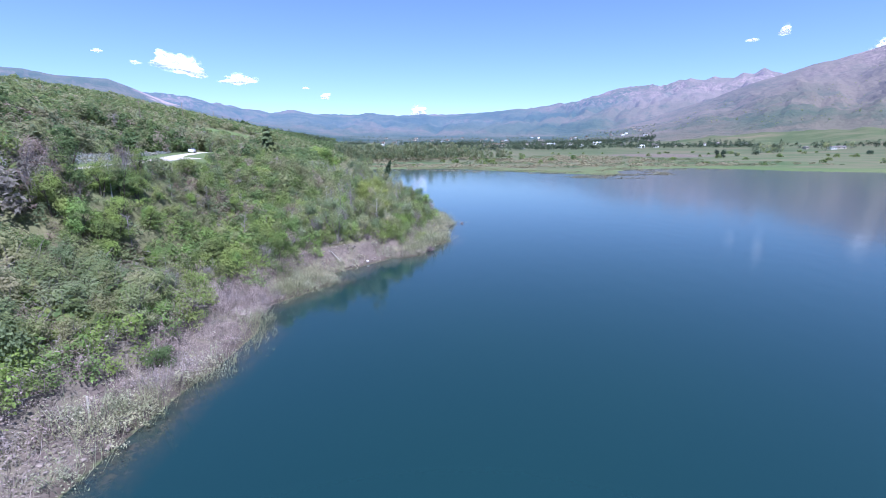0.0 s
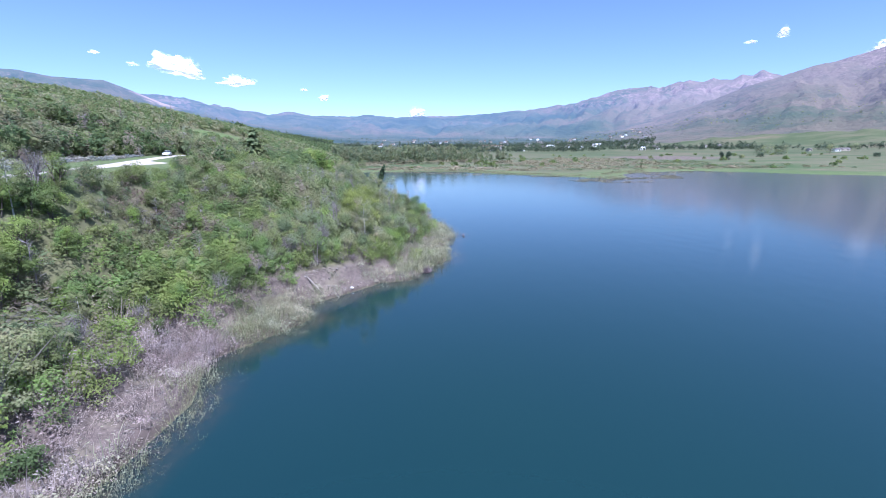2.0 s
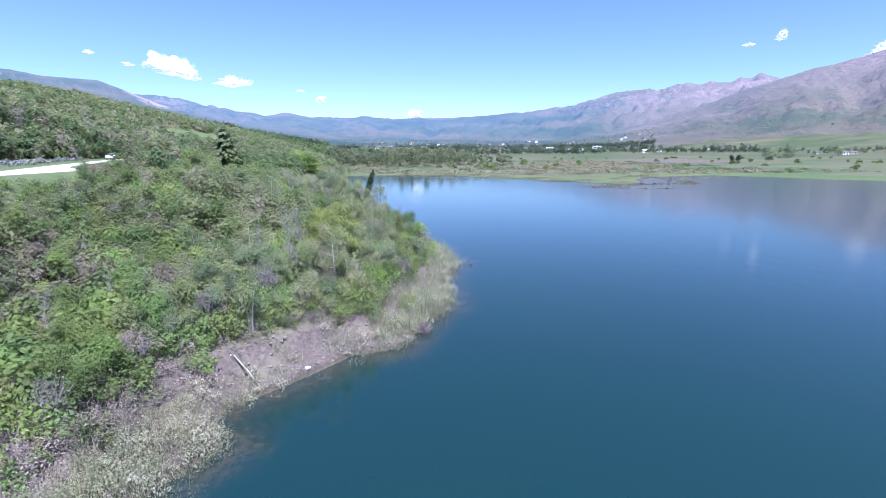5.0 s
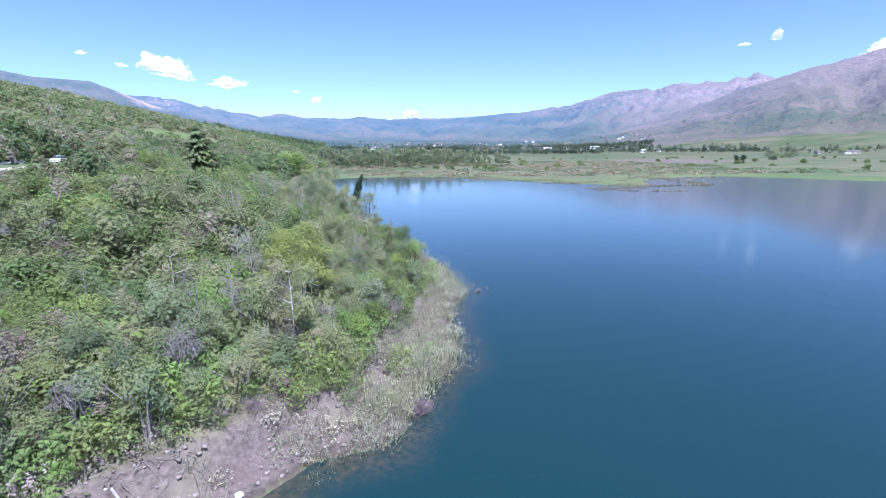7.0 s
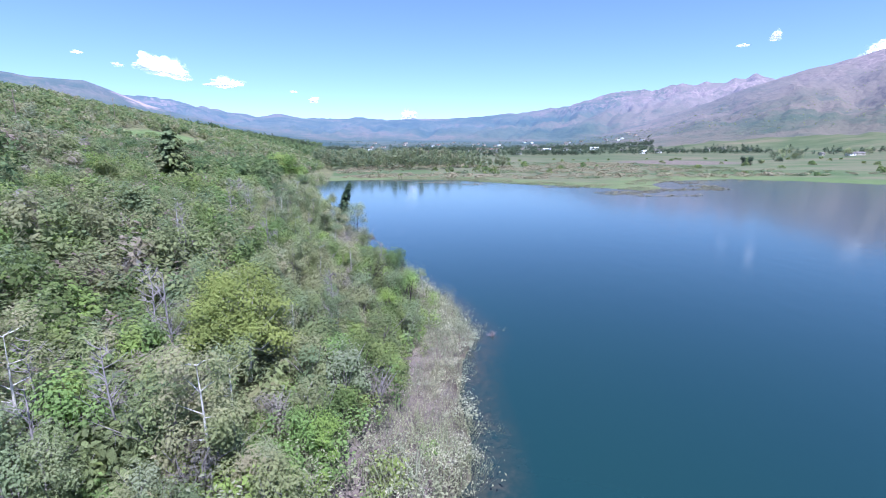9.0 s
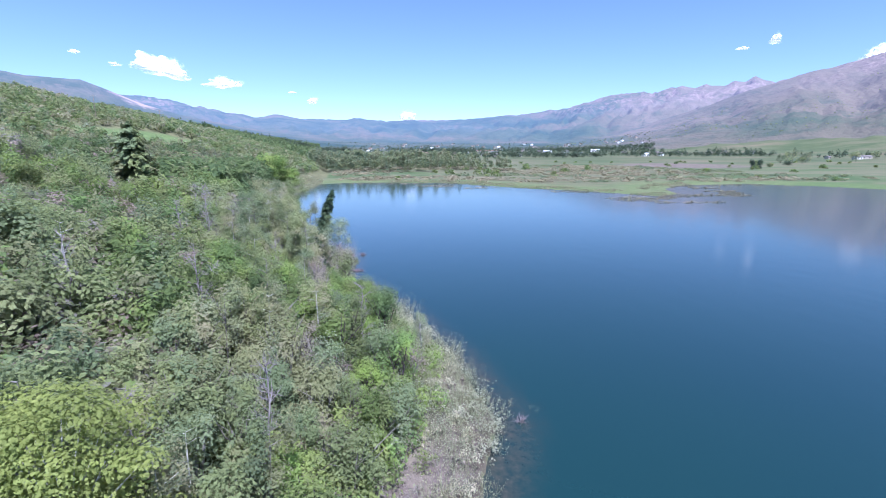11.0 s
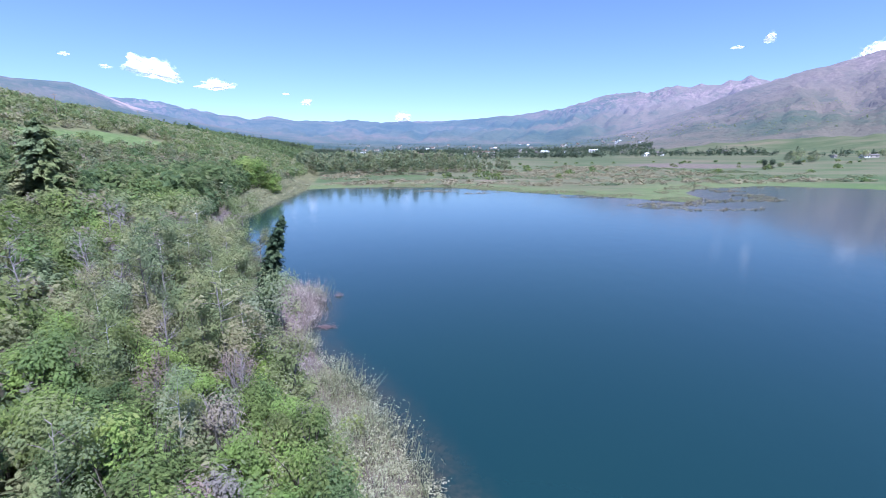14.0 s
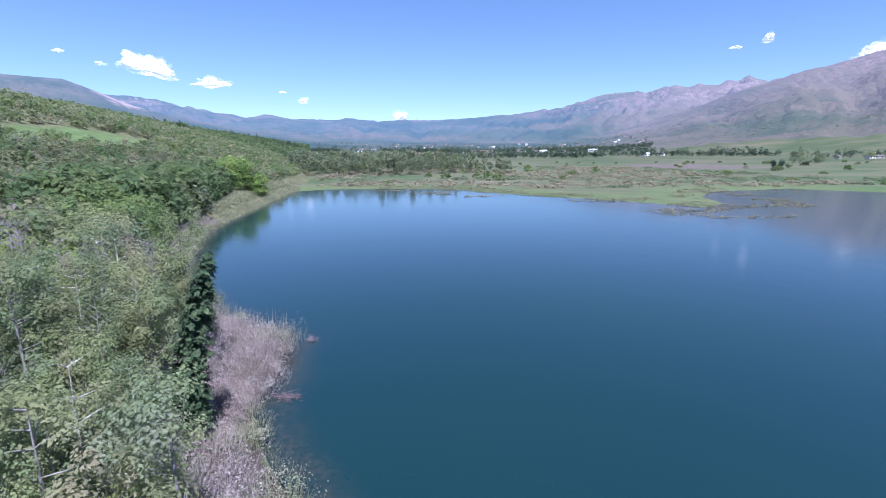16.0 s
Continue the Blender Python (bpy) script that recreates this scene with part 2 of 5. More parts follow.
def terrain(px, py):
    """Height of the ground and the masks soil, grass, mountain at plan points."""
    px, py = np.asarray(px, float), np.asarray(py, float)
    lake = in_lake(px, py)
    d = seg_dist(px, py, SHORE, True)
    west = px < np.interp(py, FOOT[:, 1], FOOT[:, 0])
    s = np.where(west, seg_dist(px, py, FOOT, False), 0.0)
    wob = fbm(px * 0.05, py * 0.05, 3, 5) - 0.5
    wob += 0.34 * (fbm(px * 0.30, py * 0.30, 3, 6) - 0.5) * smooth(2, 4, s) * (1 - smooth(9, 14, s))
    steeper = 0.36 * np.exp(-((py - 76) / 8) ** 2) + 0.8 * np.exp(-((py - 81) / 5) ** 2)
    sb = s + np.minimum(s, 9.0) * steeper + wob * 5 * smooth(2, 8, s)
    # beach, cut bank, wooded slope, road bench, hill
    p = np.interp(sb, [0, 3, 4.8, 6.3, 8.5, 25, 36, 46, 60, 75, 130, 200, 260, 400, 900], [0, 0.42, 0.8, 2.6, 3.2, 6.0, 11.5, 15.5, 19, 23.5, 39, 56, 64, 72, 78])
    p = p * np.where(py > 380, 1 - 0.25 * smooth(380, 1400, py), 1.0)
    p += s * 0.02 * (fbm(px * 0.03, py * 0.03, 4, 11) - 0.5) * smooth(5, 30, s) * 2
    p -= 1.6 * np.exp(-((py - 106) / 26) ** 2) * smooth(16, 30, s) * (1 - smooth(50, 64, s))
    rd, rz = road_near(px, py)
    uphill = (px < np.interp(py, [q[1] for q in ROAD], [q[0] for q in ROAD])) & (py < 170)
    k = np.where(uphill, 1 - smooth(20, 62, rd), 1 - smooth(7.5, 18.5 - 4.0 * smooth(86, 100, py), rd))
    p = np.where(west, p * (1 - k) + rz * k, p)
    r = np.hypot(px, py)
    p = p * (1 - smooth(1500, 2300, r))
    q = np.interp(r, [0, 380, 850, 1300, 2500, 4500], [0.5, 0.6, 3.5, 10, 36, 95])
    q = np.minimum(q, 0.12 + 0.035 * d) + (fbm(px * 0.02, py * 0.02, 4, 3) - 0.5) * 0.8 * smooth(5, 60, d) * smooth(330, 420, r)
    q = np.where(west & (py < 380), np.minimum(q, 0.1), q)
    z = q + p
    # ranges
    az = np.degrees(np.arctan2(px, py - 2))
    R1, R2 = 4450.0, 2900.0
    h1 = 18 + np.tan(np.radians(np.interp(az, SKY_AZ, SKY_EL))) * R1
    h2 = 18 + np.tan(np.radians(np.interp(az, SH_AZ, SH_EL))) * R2
    wx, wy = fbm(px * 0.0012, py * 0.0012, 3, 71) * 260, fbm(px * 0.0012, py * 0.0012, 3, 72) * 260
    rg = 0.6 * ridged((px + wx) * 0.0016, (py + wy) * 0.0016, 6, 21) + 0.4 * ridged((px + wx) * 0.0052, (py + wy) * 0.0052, 4, 27) - 0.62
    t1 = np.clip((r - 2300) / (R1 - 2300), 0, 1.0)
    t2 = np.clip((r - 1350) / (R2 - 1350), 0, 1.0)
    back = np.clip((r - R2) / 900, 0, 1)
    m2 = np.maximum(h2 - 35, 0) * t2 ** 1.5 * (1 - 0.6 * smooth(0, 1, back)) + rg * 0.5 * np.maximum(h2 - 50, 0) * t2 * (1.04 - t2) * 3.6
    m1 = np.maximum(h1 - 74, 0) * t1 ** 1.3 + rg * 0.5 * np.maximum(h1 - 105, 0) * t1 * (1.05 - t1) * 3.0
    crest = np.exp(-((r - R1) / 260) ** 2) * (ridged(az * 0.9, az * 0.0 + 3.3, 4, 33) - 0.7) * 42 * (0.35 + smooth(17, 23, az) * (1 - smooth(34, 37, az)) + 0.5 * smooth(-34, -28, az) * (1 - smooth(-25, -20, az)))
    # ribs and gullies that run down the slopes
    warp = fbm(px * 0.0011, py * 0.0011, 3, 75) * 9
    rib = 0.6 * ridged(az * 0.30 + warp * 0.35, r * 0.00045, 4, 45) + 0.4 * ridged(az * 1.1 + warp, r * 0.0011, 3, 49) - 0.66
    m1 = m1 + rib * np.maximum(h1 - 90, 0) * 0.6 * smooth(0.05, 0.5, t1) * (1 - 0.75 * smooth(0.7, 1.0, t1))
    m2 = m2 + rib * np.maximum(h2 - 50, 0) * 0.20 * smooth(0.1, 0.6, t2) * (1 - 0.8 * smooth(0.7, 1.0, t2))
    m = np.maximum(m1 + crest, m2)
    m = np.where(r > R1, m * (1 - 0.5 * smooth(R1, R1 + 450, r)), m)
    z = z + np.maximum(m, 0)
    z = np.where(lake, -np.minimum(4.0, 0.22 * d), z)
    z = np.where(~lake & (d < 0.6), np.minimum(z, 0.12 * d + 0.02), z)
    soil = west & ~lake
    soil = soil * (1 - smooth(6.8, 9.0, sb)) * smooth(0.2, 0.8, s + 0.6) * (1 - smooth(205, 240, py))
    field = 1 - smooth(0.8, 1.1, np.hypot((px + 155) / 20, (py - 342) / 56))          # hay field on the hill
    lawn = west * np.maximum(np.maximum(1 - smooth(9, 13, rd), field), 0.8 * smooth(0.64, 0.78, fbm(px * 0.018, py * 0.018, 3, 41)) * smooth(45, 70, s))
    grass = np.where(west, lawn, 1.0)
    mount = smooth(1300, 1900, r)
    lush = np.maximum(np.where(west, np.maximum(0.6 * (1 - smooth(9, 14, rd)), field), 0.0), np.where(~west & (r < 900), (1 - smooth(12, 40, d)) * 0.6, 0.0))
    flats = np.where(west, 0.0, 1 - smooth(0.7, 1.1, np.hypot((px - 285) / 75, (py - 655) / 85)))
    soil = np.maximum(soil, flats)
    return z, soil.astype(float), grass.astype(float), mount, lush


def ground_z(x, y):
    return float(terrain(np.array([x]), np.array([y]))[0][0])


# ---- mesh helpers ----


def mesh_np(name, verts, quads, material=None, shade=False):
    """A mesh from arrays of corners and four-sided faces."""
    me = bpy.data.meshes.new(name)
    verts, quads = np.asarray(verts, np.float32), np.asarray(quads, np.int32)
    me.vertices.add(len(verts))
    me.vertices.foreach_set("co", verts.ravel())
    me.loops.add(quads.size)
    me.loops.foreach_set("vertex_index", quads.ravel())
    me.polygons.add(len(quads))
    me.polygons.foreach_set("loop_start", np.arange(0, quads.size, 4, dtype=np.int32))
    me.polygons.foreach_set("loop_total", np.full(len(quads), 4, np.int32))
    if shade:
        me.polygons.foreach_set("use_smooth", np.ones(len(quads), bool))
    me.update(calc_edges=True)
    if material:
        me.materials.append(material)
    return me


def join(parts):
    vs, fs, n = [], [], 0
    for v, f in parts:
        vs.append(v)
        fs.append(f + n)
        n += len(v)
    return np.concatenate(vs), np.concatenate(fs)


def tube(points, radii, sides=5):
    """A tapered round limb along points."""
    pts = np.asarray(points, float)
    rings = []
    for i, p in enumerate(pts):
        a = pts[min(i + 1, len(pts) - 1)] - pts[max(i - 1, 0)]
        a = a / (np.linalg.norm(a) + 1e-9)
        u = np.cross(a, (0.31, 0.95, 0.05))
        u /= np.linalg.norm(u) + 1e-9
        v = np.cross(a, u)
        ang = np.arange(sides) * 2 * np.pi / sides
        rings.append(p + radii[i] * (np.outer(np.cos(ang), u) + np.outer(np.sin(ang), v)))
    v = np.concatenate(rings)
    f = []
    for i in range(len(pts) - 1):
        for j in range(sides):
            k = (j + 1) % sides
            f.append((i * sides + j, i * sides + k, (i + 1) * sides + k, (i + 1) * sides + j))
    return v, np.array(f)


def leaves(rng, centres, outward, size, stretch=1.6, droop=0.0):
    """One small bent leaf clump at each centre."""
    n = len(centres)
    nor = outward * 0.95 + rng.normal(size=(n, 3)) * 0.28 + np.array([0, -0.1, 0.5])
    nor /= np.linalg.norm(nor, axis=1)[:, None] + 1e-9
    t = np.cross(nor, rng.normal(size=(n, 3)))
    t /= np.linalg.norm(t, axis=1)[:, None] + 1e-9
    t[:, 2] -= droop
    b = np.cross(nor, t)
    s = size * rng.uniform(0.55, 1.35, n)[:, None]
    c = centres
    v = np.stack([c - t * s * stretch * 0.5, c + b * s * 0.5 + nor * s * 0.14, c + t * s * stretch * 0.5, c - b * s * 0.5 + nor * s * 0.14], 1).reshape(-1, 3)
    return v, np.arange(n * 4).reshape(-1, 4)


def crown(rng, blobs, count, size, shell=0.5, **kw):
    """Leaf clumps filling a set of lumpy ellipsoids (x, y, z, rx, ry, rz)."""
    blobs = np.asarray(blobs, float)
    w = blobs[:, 3] * blobs[:, 4] + blobs[:, 4] * blobs[:, 5]
    idx = rng.choice(len(blobs), count, p=w / w.sum())
    dr = rng.normal(size=(count, 3))
    dr /= np.linalg.norm(dr, axis=1)[:, None]
    dr[:, 2] = np.where(rng.random(count) < 0.6, np.abs(dr[:, 2]), dr[:, 2])
    rad = shell + (1.2 - shell) * rng.random(count) ** 0.7
    b = blobs[idx]
    c = b[:, :3] + dr * rad[:, None] * b[:, 3:]
    c += rng.normal(size=c.shape) * (size * 0.35 + 0.03 * b[:, 3:4])
    return leaves(rng, c, dr, size, **kw)


def scatter(variants, places):
    """Joins copies of the variants at rows of x, y, z, turn, scale, height scale."""
    out_v, out_f, n = [], [], 0
    for i, (x, y, z, a, k, kz) in enumerate(places):
        v, f = variants[i % len(variants)]
        c, s = math.cos(a) * k, math.sin(a) * k
        w = np.empty_like(v)
        w[:, 0] = v[:, 0] * c - v[:, 1] * s + x
        w[:, 1] = v[:, 0] * s + v[:, 1] * c + y
        w[:, 2] = v[:, 2] * k * kz + z
        out_v.append(w)
        out_f.append(f + n)
        n += len(v)
    return np.concatenate(out_v), np.concatenate(out_f)


def part(name, vf, material, parent, label="", shade=False):
    me = vf if isinstance(vf, bpy.types.Mesh) else mesh_np(name, vf[0], vf[1], material, shade)
    ob = new(name, me)
    ob.parent = parent
    if label:
        ob["label"] = label
    return ob


def thing(name, label, category, group="", at=None):
    ob = tagged(new(name), label, category, group)
    ob.empty_display_size = 0.3
    if at is not None:
        ob.matrix_basis = at
    return ob


def stuff(name, vf, material, label, category):
    return tagged(new(name, mesh_np(name, vf[0], vf[1], material)), label, category, kind="stuff")


# ---- ground, one sheet to the horizon ----
def ground_material():
    w = Mat("ground")
    pos = w.pos()
    big, mid, fine = w.noise(pos, 0.02, 5), w.noise(pos, 0.25, 5), w.noise(pos, 3.0, 6, 0.7)
    litter = w.ramp(mid, [(0.3, (0.08, 0.075, 0.042)), (0.55, (0.125, 0.125, 0.062)), (0.75, (0.18, 0.165, 0.095))])
    soil = w.ramp(fine, [(0.3, (0.072, 0.056, 0.049)), (0.5, (0.128, 0.103, 0.09)), (0.72, (0.22, 0.178, 0.155))])
    soil = w.mix(w.remap(mid, 0.5, 0.7), soil, (0.16, 0.14, 0.10))
    strips = w.noise(w.pos((0.35, 1.0, 1.0)), 0.018, 5, 0.6)
    meadow = w.ramp(strips, [(0.32, (0.05, 0.088, 0.034)), (0.45, (0.075, 0.105, 0.045)), (0.52, (0.135, 0.122, 0.078)), (0.58, (0.09, 0.104, 0.054)), (0.70, (0.20, 0.155, 0.115))])
    meadow = w.mix(w.remap(big, 0.42, 0.62, 0.0, 0.45), meadow, (0.15, 0.14, 0.09))
    far_ = w.node("ShaderNodeVectorMath", operation="LENGTH")
    w.link(pos, far_.inputs[0])
    meadow = w.mix(w.remap(far_.outputs["Value"], 560, 1000, 0.0, 0.85), meadow, w.ramp(strips, [(0.35, (0.050, 0.072, 0.036)), (0.5, (0.085, 0.098, 0.052)), (0.65, (0.14, 0.118, 0.08))]))
    meadow = w.mix(w.remap(fine, 0.35, 0.7, 0.0, 0.4), meadow, (0.06, 0.075, 0.032))
    up = w.node("ShaderNodeSeparateXYZ")
    w.link(pos, up.inputs[0])
    soil = w.mix(w.remap(mid, 0.40, 0.52, 0.55, 0.0), soil, (0.10, 0.078, 0.068))
    soil = w.mix(w.remap(up.outputs[2], 0.30, 0.12, 0.0, 0.75), soil, (0.055, 0.044, 0.036))          # wet margin
    a = w.attr("mask")
    sep = w.node("ShaderNodeSeparateColor")
    w.link(a.outputs["Color"], sep.inputs[0])
    lawn = w.ramp(mid, [(0.3, (0.075, 0.115, 0.04)), (0.7, (0.125, 0.165, 0.062))])
    meadow = w.mix(sep.outputs[2], meadow, lawn)
    c = w.mix(sep.outputs[1], litter, meadow)
    c = w.mix(sep.outputs[0], c, soil)
    w.bump(fine, 0.6, 0.12)
    return w.base(c, 0.95, spec=0.15)


SLIDE = (-1480.0, 2500.0, 330.0)       # bare pink rockslide on the western range


def mountain_material():
    w = Mat("mountain")
    pos = w.pos()
    g = w.node("ShaderNodeNewGeometry")
    sep = w.node("ShaderNodeSeparateXYZ")
    w.link(g.outputs["Position"], sep.inputs[0])
    slope = w.node("ShaderNodeSeparateXYZ")
    w.link(g.outputs["True Normal"], slope.inputs[0])
    n1, n2, n3 = w.noise(pos, 0.0022, 6, 0.6), w.noise(pos, 0.012, 6, 0.65), w.noise(pos, 0.05, 4, 0.6)
    dry = w.math("ADD", n1, w.remap(sep.outputs[0], 500, 1350, -0.05, 0.18))     # the eastern slopes are drier
    wood = w.node("ShaderNodeVectorMath", operation="DISTANCE")           # the wooded middle slope
    w.link(pos, wood.inputs[0])
    wood.inputs[1].default_value = (1180.0, 3700.0, 250.0)
    dry = w.math("ADD", dry, w.remap(wood.outputs["Value"], 350, 900, -0.13, 0.0))
    c = w.ramp(dry, [(0.36, (0.030, 0.052, 0.030)), (0.47, (0.060, 0.074, 0.042)), (0.56, (0.095, 0.085, 0.056)), (0.68, (0.128, 0.104, 0.074))])
    c = w.mix(w.math("MULTIPLY", w.remap(n2, 0.50, 0.62, 0.0, 0.6), w.remap(sep.outputs[0], 1100, 1900, 1.0, 0.35)), c, (0.040, 0.060, 0.034))
    rock = w.ramp(n3, [(0.35, (0.12, 0.088, 0.074)), (0.65, (0.235, 0.175, 0.148))])
    high = w.remap(sep.outputs[2], 210, 400)
    steep = w.remap(slope.outputs[2], 0.97, 0.86)
    rk = w.math("MULTIPLY", w.math("MULTIPLY", high, steep), w.remap(n2, 0.40, 0.54))
    c = w.mix(rk, c, rock)
    slide = w.node("ShaderNodeVectorMath", operation="DISTANCE")
    w.link(w.pos((1.0, 1.0, 1.6)), slide.inputs[0])
    slide.inputs[1].default_value = SLIDE
    c = w.mix(w.remap(w.math("ADD", slide.outputs["Value"], w.math("MULTIPLY", n2, 260)), 285, 215, 0.0, 0.8), c, (0.33, 0.235, 0.21))
    w.base(c, 0.95, spec=0.1)
    # blue glow painted on this backdrop as haze from kilometres of air
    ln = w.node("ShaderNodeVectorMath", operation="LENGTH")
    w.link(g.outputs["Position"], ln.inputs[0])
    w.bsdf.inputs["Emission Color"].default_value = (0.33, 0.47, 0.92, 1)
    haze_glow = w.math("MULTIPLY", w.remap(ln.outputs["Value"], 1400, 3600, 0.03, 0.185), w.remap(sep.outputs[0], 0, 1700, 1.0, 0.72))
    w.link(haze_glow, w.bsdf.inputs["Emission Strength"])
    w.bump(w.math('ADD', n3, n2), 0.7, 16.0)
    return w.m


def build_ground():
    az = np.concatenate([np.linspace(-180, -60, 70, endpoint=False), np.linspace(-60, 60, 440, endpoint=False), np.linspace(60, 180, 70, endpoint=False)])
    rr = 3.0 * 1.0205 ** np.arange(0, 384)
    rr = np.concatenate([rr[rr < 24], np.arange(24, 100, 0.6), np.arange(100, 190, 0.95), rr[(rr >= 190) & (rr < 1500)], np.arange(1500, 4950, 32.0)])
    A, Rr = np.meshgrid(np.radians(az), rr)
    X, Y = Rr * np.sin(A), Rr * np.cos(A) + 20.0
    Z, so, gr, mo, lu = terrain(X.ravel(), Y.ravel())
    na, nr = len(az), len(rr)
    V = np.stack([X.ravel(), Y.ravel(), Z], 1)
    V = np.concatenate([V, [[0, 20, -4.0]]])
    i, j = np.meshgrid(np.arange(nr - 1), np.arange(na), indexing="ij")
    k = (j + 1) % na
    Q = np.stack([i * na + j, i * na + k, (i + 1) * na + k, (i + 1) * na + j], -1).reshape(-1, 4)
    # the far side of the ring faces up
    Q = Q[:, ::-1]
    c = len(V) - 1
    cap = np.array([(c, (2 * q) % na, (2 * q + 1) % na, (2 * q + 2) % na) for q in range(na // 2)])
    me = mesh_np("ground", V, np.concatenate([Q, cap]), ground_material(), True)
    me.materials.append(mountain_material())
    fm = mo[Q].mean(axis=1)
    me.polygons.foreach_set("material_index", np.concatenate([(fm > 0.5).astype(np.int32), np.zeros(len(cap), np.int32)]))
    col = me.color_attributes.new("mask", "FLOAT_COLOR", "POINT")
    data = np.zeros((len(V), 4), np.float32)
    data[:-1, 0], data[:-1, 1], data[:-1, 2], data[:, 3] = so, gr, lu, 1
    col.data.foreach_set("color", data.ravel())
    return tagged(new("ground", me), "wooded lakeside slope, green meadow plain and bare mountains", "ground", kind="structure")


build_ground()


def water_material():
    w = Mat("lake_water")
    pos = w.pos((1.0, 0.55, 1.0))
    deep = w.ramp(w.noise(w.pos(), 0.015, 3), [(0.3, (0.0064, 0.0258, 0.0300)), (0.7, (0.0078, 0.0295, 0.0292))])
    rim = w.math("MULTIPLY", w.attr("shallow").outputs["Fac"], w.remap(w.noise(w.pos(), 0.5, 5, 0.6), 0.15, 0.75))
    bed = w.ramp(w.noise(w.pos(), 2.0, 5), [(0.35, (0.026, 0.028, 0.022)), (0.7, (0.065, 0.056, 0.040))])
    w.base(w.mix(rim, deep, bed), 0.1, spec=0.5)
    w.bsdf.inputs["IOR"].default_value = 1.47
    r1, r2 = w.noise(pos, 0.35, 3, 0.5), w.noise(pos, 2.5, 3, 0.5)
    h = w.math("ADD", w.math("MULTIPLY", r1, 1.0), w.math("MULTIPLY", r2, 0.18))
    w.bump(h, 0.17, 0.12)
    return w.m


def build_water():
    """A flat sheet, finer towards the flown shore; it runs under the banks and the ground rises out of it."""
    xs = np.concatenate([np.linspace(-320, -90, 6, endpoint=False), np.arange(-90, 12, 1.1), np.linspace(12, 300, 60, endpoint=False), np.linspace(300, 1520, 10)])
    ys = np.concatenate([np.linspace(-1520, 0, 16, endpoint=False), np.arange(0, 260, 1.1), np.linspace(260, 420, 40)])
    X, Y = np.meshgrid(xs, ys)
    V = np.stack([X.ravel(), Y.ravel(), np.zeros(X.size)], 1)
    nx, ny = len(xs), len(ys)
    i, j = np.meshgrid(np.arange(ny - 1), np.arange(nx - 1), indexing="ij")
    Q = np.stack([i * nx + j, i * nx + j + 1, (i + 1) * nx + j + 1, (i + 1) * nx + j], -1).reshape(-1, 4)
    d = seg_dist(V[:, 0], V[:, 1], SHORE, True)
    me = mesh_np("water", V, Q, water_material(), True)
    a = me.attributes.new("shallow", "FLOAT", "POINT")
    a.data.foreach_set("value", (1 - smooth(0.6, 4.2, d)).astype(np.float32))
    return tagged(new("water", me), "calm deep blue-green lake with faint ripples", "lake", kind="structure")


build_water()


def build_road():
    pts = np.array(ROAD, float)
    n = 90
    t = np.linspace(0, len(pts) - 1, n)
    c = np.stack([np.interp(t, np.arange(len(pts)), pts[:, k]) for k in range(3)], 1)
    for _ in range(6):
        c[1:-1] = (c[:-2] + 2 * c[1:-1] + c[2:]) / 4
    d = np.gradient(c[:, :2], axis=0)
    d /= np.linalg.norm(d, axis=1)[:, None]
    side = np.stack([d[:, 1], -d[:, 0]], 1)
    V = []
    for i in range(n):
        wide = 3.0 + 6.0 * math.exp(-((c[i, 1] - 108) / 9) ** 2)       # gravel pull-out on the lake side
        for o in (-2.0, -0.8, 0.8, wide - 0.8):
            x, y = c[i, 0] + side[i, 0] * o, c[i, 1] + side[i, 1] * o
            V.append((x, y, max(c[i, 2], ground_z(x, y)) + 0.05 - (0.03 if abs(o) > 1.5 else 0)))
    Q = [(i * 4 + j, i * 4 + j + 1, (i + 1) * 4 + j + 1, (i + 1) * 4 + j) for i in range(n - 1) for j in range(3)]
    w = Mat("gravel")
    f = w.noise(w.pos(), 5.0, 6, 0.7)
    b = w.noise(w.pos(), 0.3, 3)
    col = w.mix(w.remap(b, 0.4, 0.7, 0.0, 0.5), w.ramp(f, [(0.3, (0.32, 0.285, 0.25)), (0.7, (0.48, 0.44, 0.395))]), (0.38, 0.33, 0.275))
    w.bump(f, 0.4, 0.03)
    return tagged(new("road", mesh_np("road", V, Q, w.base(col, 0.95), True)), "pale gravel road with a pull-out along the slope", "road", kind="structure")


build_road()

# ---- plants: building blocks ----


def twigs(rng, base, length, count, spread, radius, sides=3, lift=0.6):
    """Thin forking branches that fan up from a base."""
    out = []
    for _ in range(count):
        a = rng.uniform(0, 2 * np.pi)
        lean = rng.uniform(0.1, 1.0) * spread
        le = length * rng.uniform(0.55, 1.0)
        d = np.array([math.cos(a) * lean, math.sin(a) * lean, lift + 0.4 * rng.random()])
        d /= np.linalg.norm(d)
        p0 = np.array(base) + rng.normal(size=3) * 0.04
        p1 = p0 + d * le * 0.5 + rng.normal(size=3) * le * 0.05
        p2 = p1 + d * le * 0.5 + rng.normal(size=3) * le * 0.10
        out.append(tube([p0, p1, p2], [radius, radius * 0.6, radius * 0.15], sides))
        for _k in range(2):
            e = d + rng.normal(size=3) * 0.5
            e /= np.linalg.norm(e)
            q0 = p0 + (p1 - p0) * rng.uniform(0.4, 1.0)
            out.append(tube([q0, q0 + e * le * 0.4], [radius * 0.5, radius * 0.12], sides))
    return join(out)


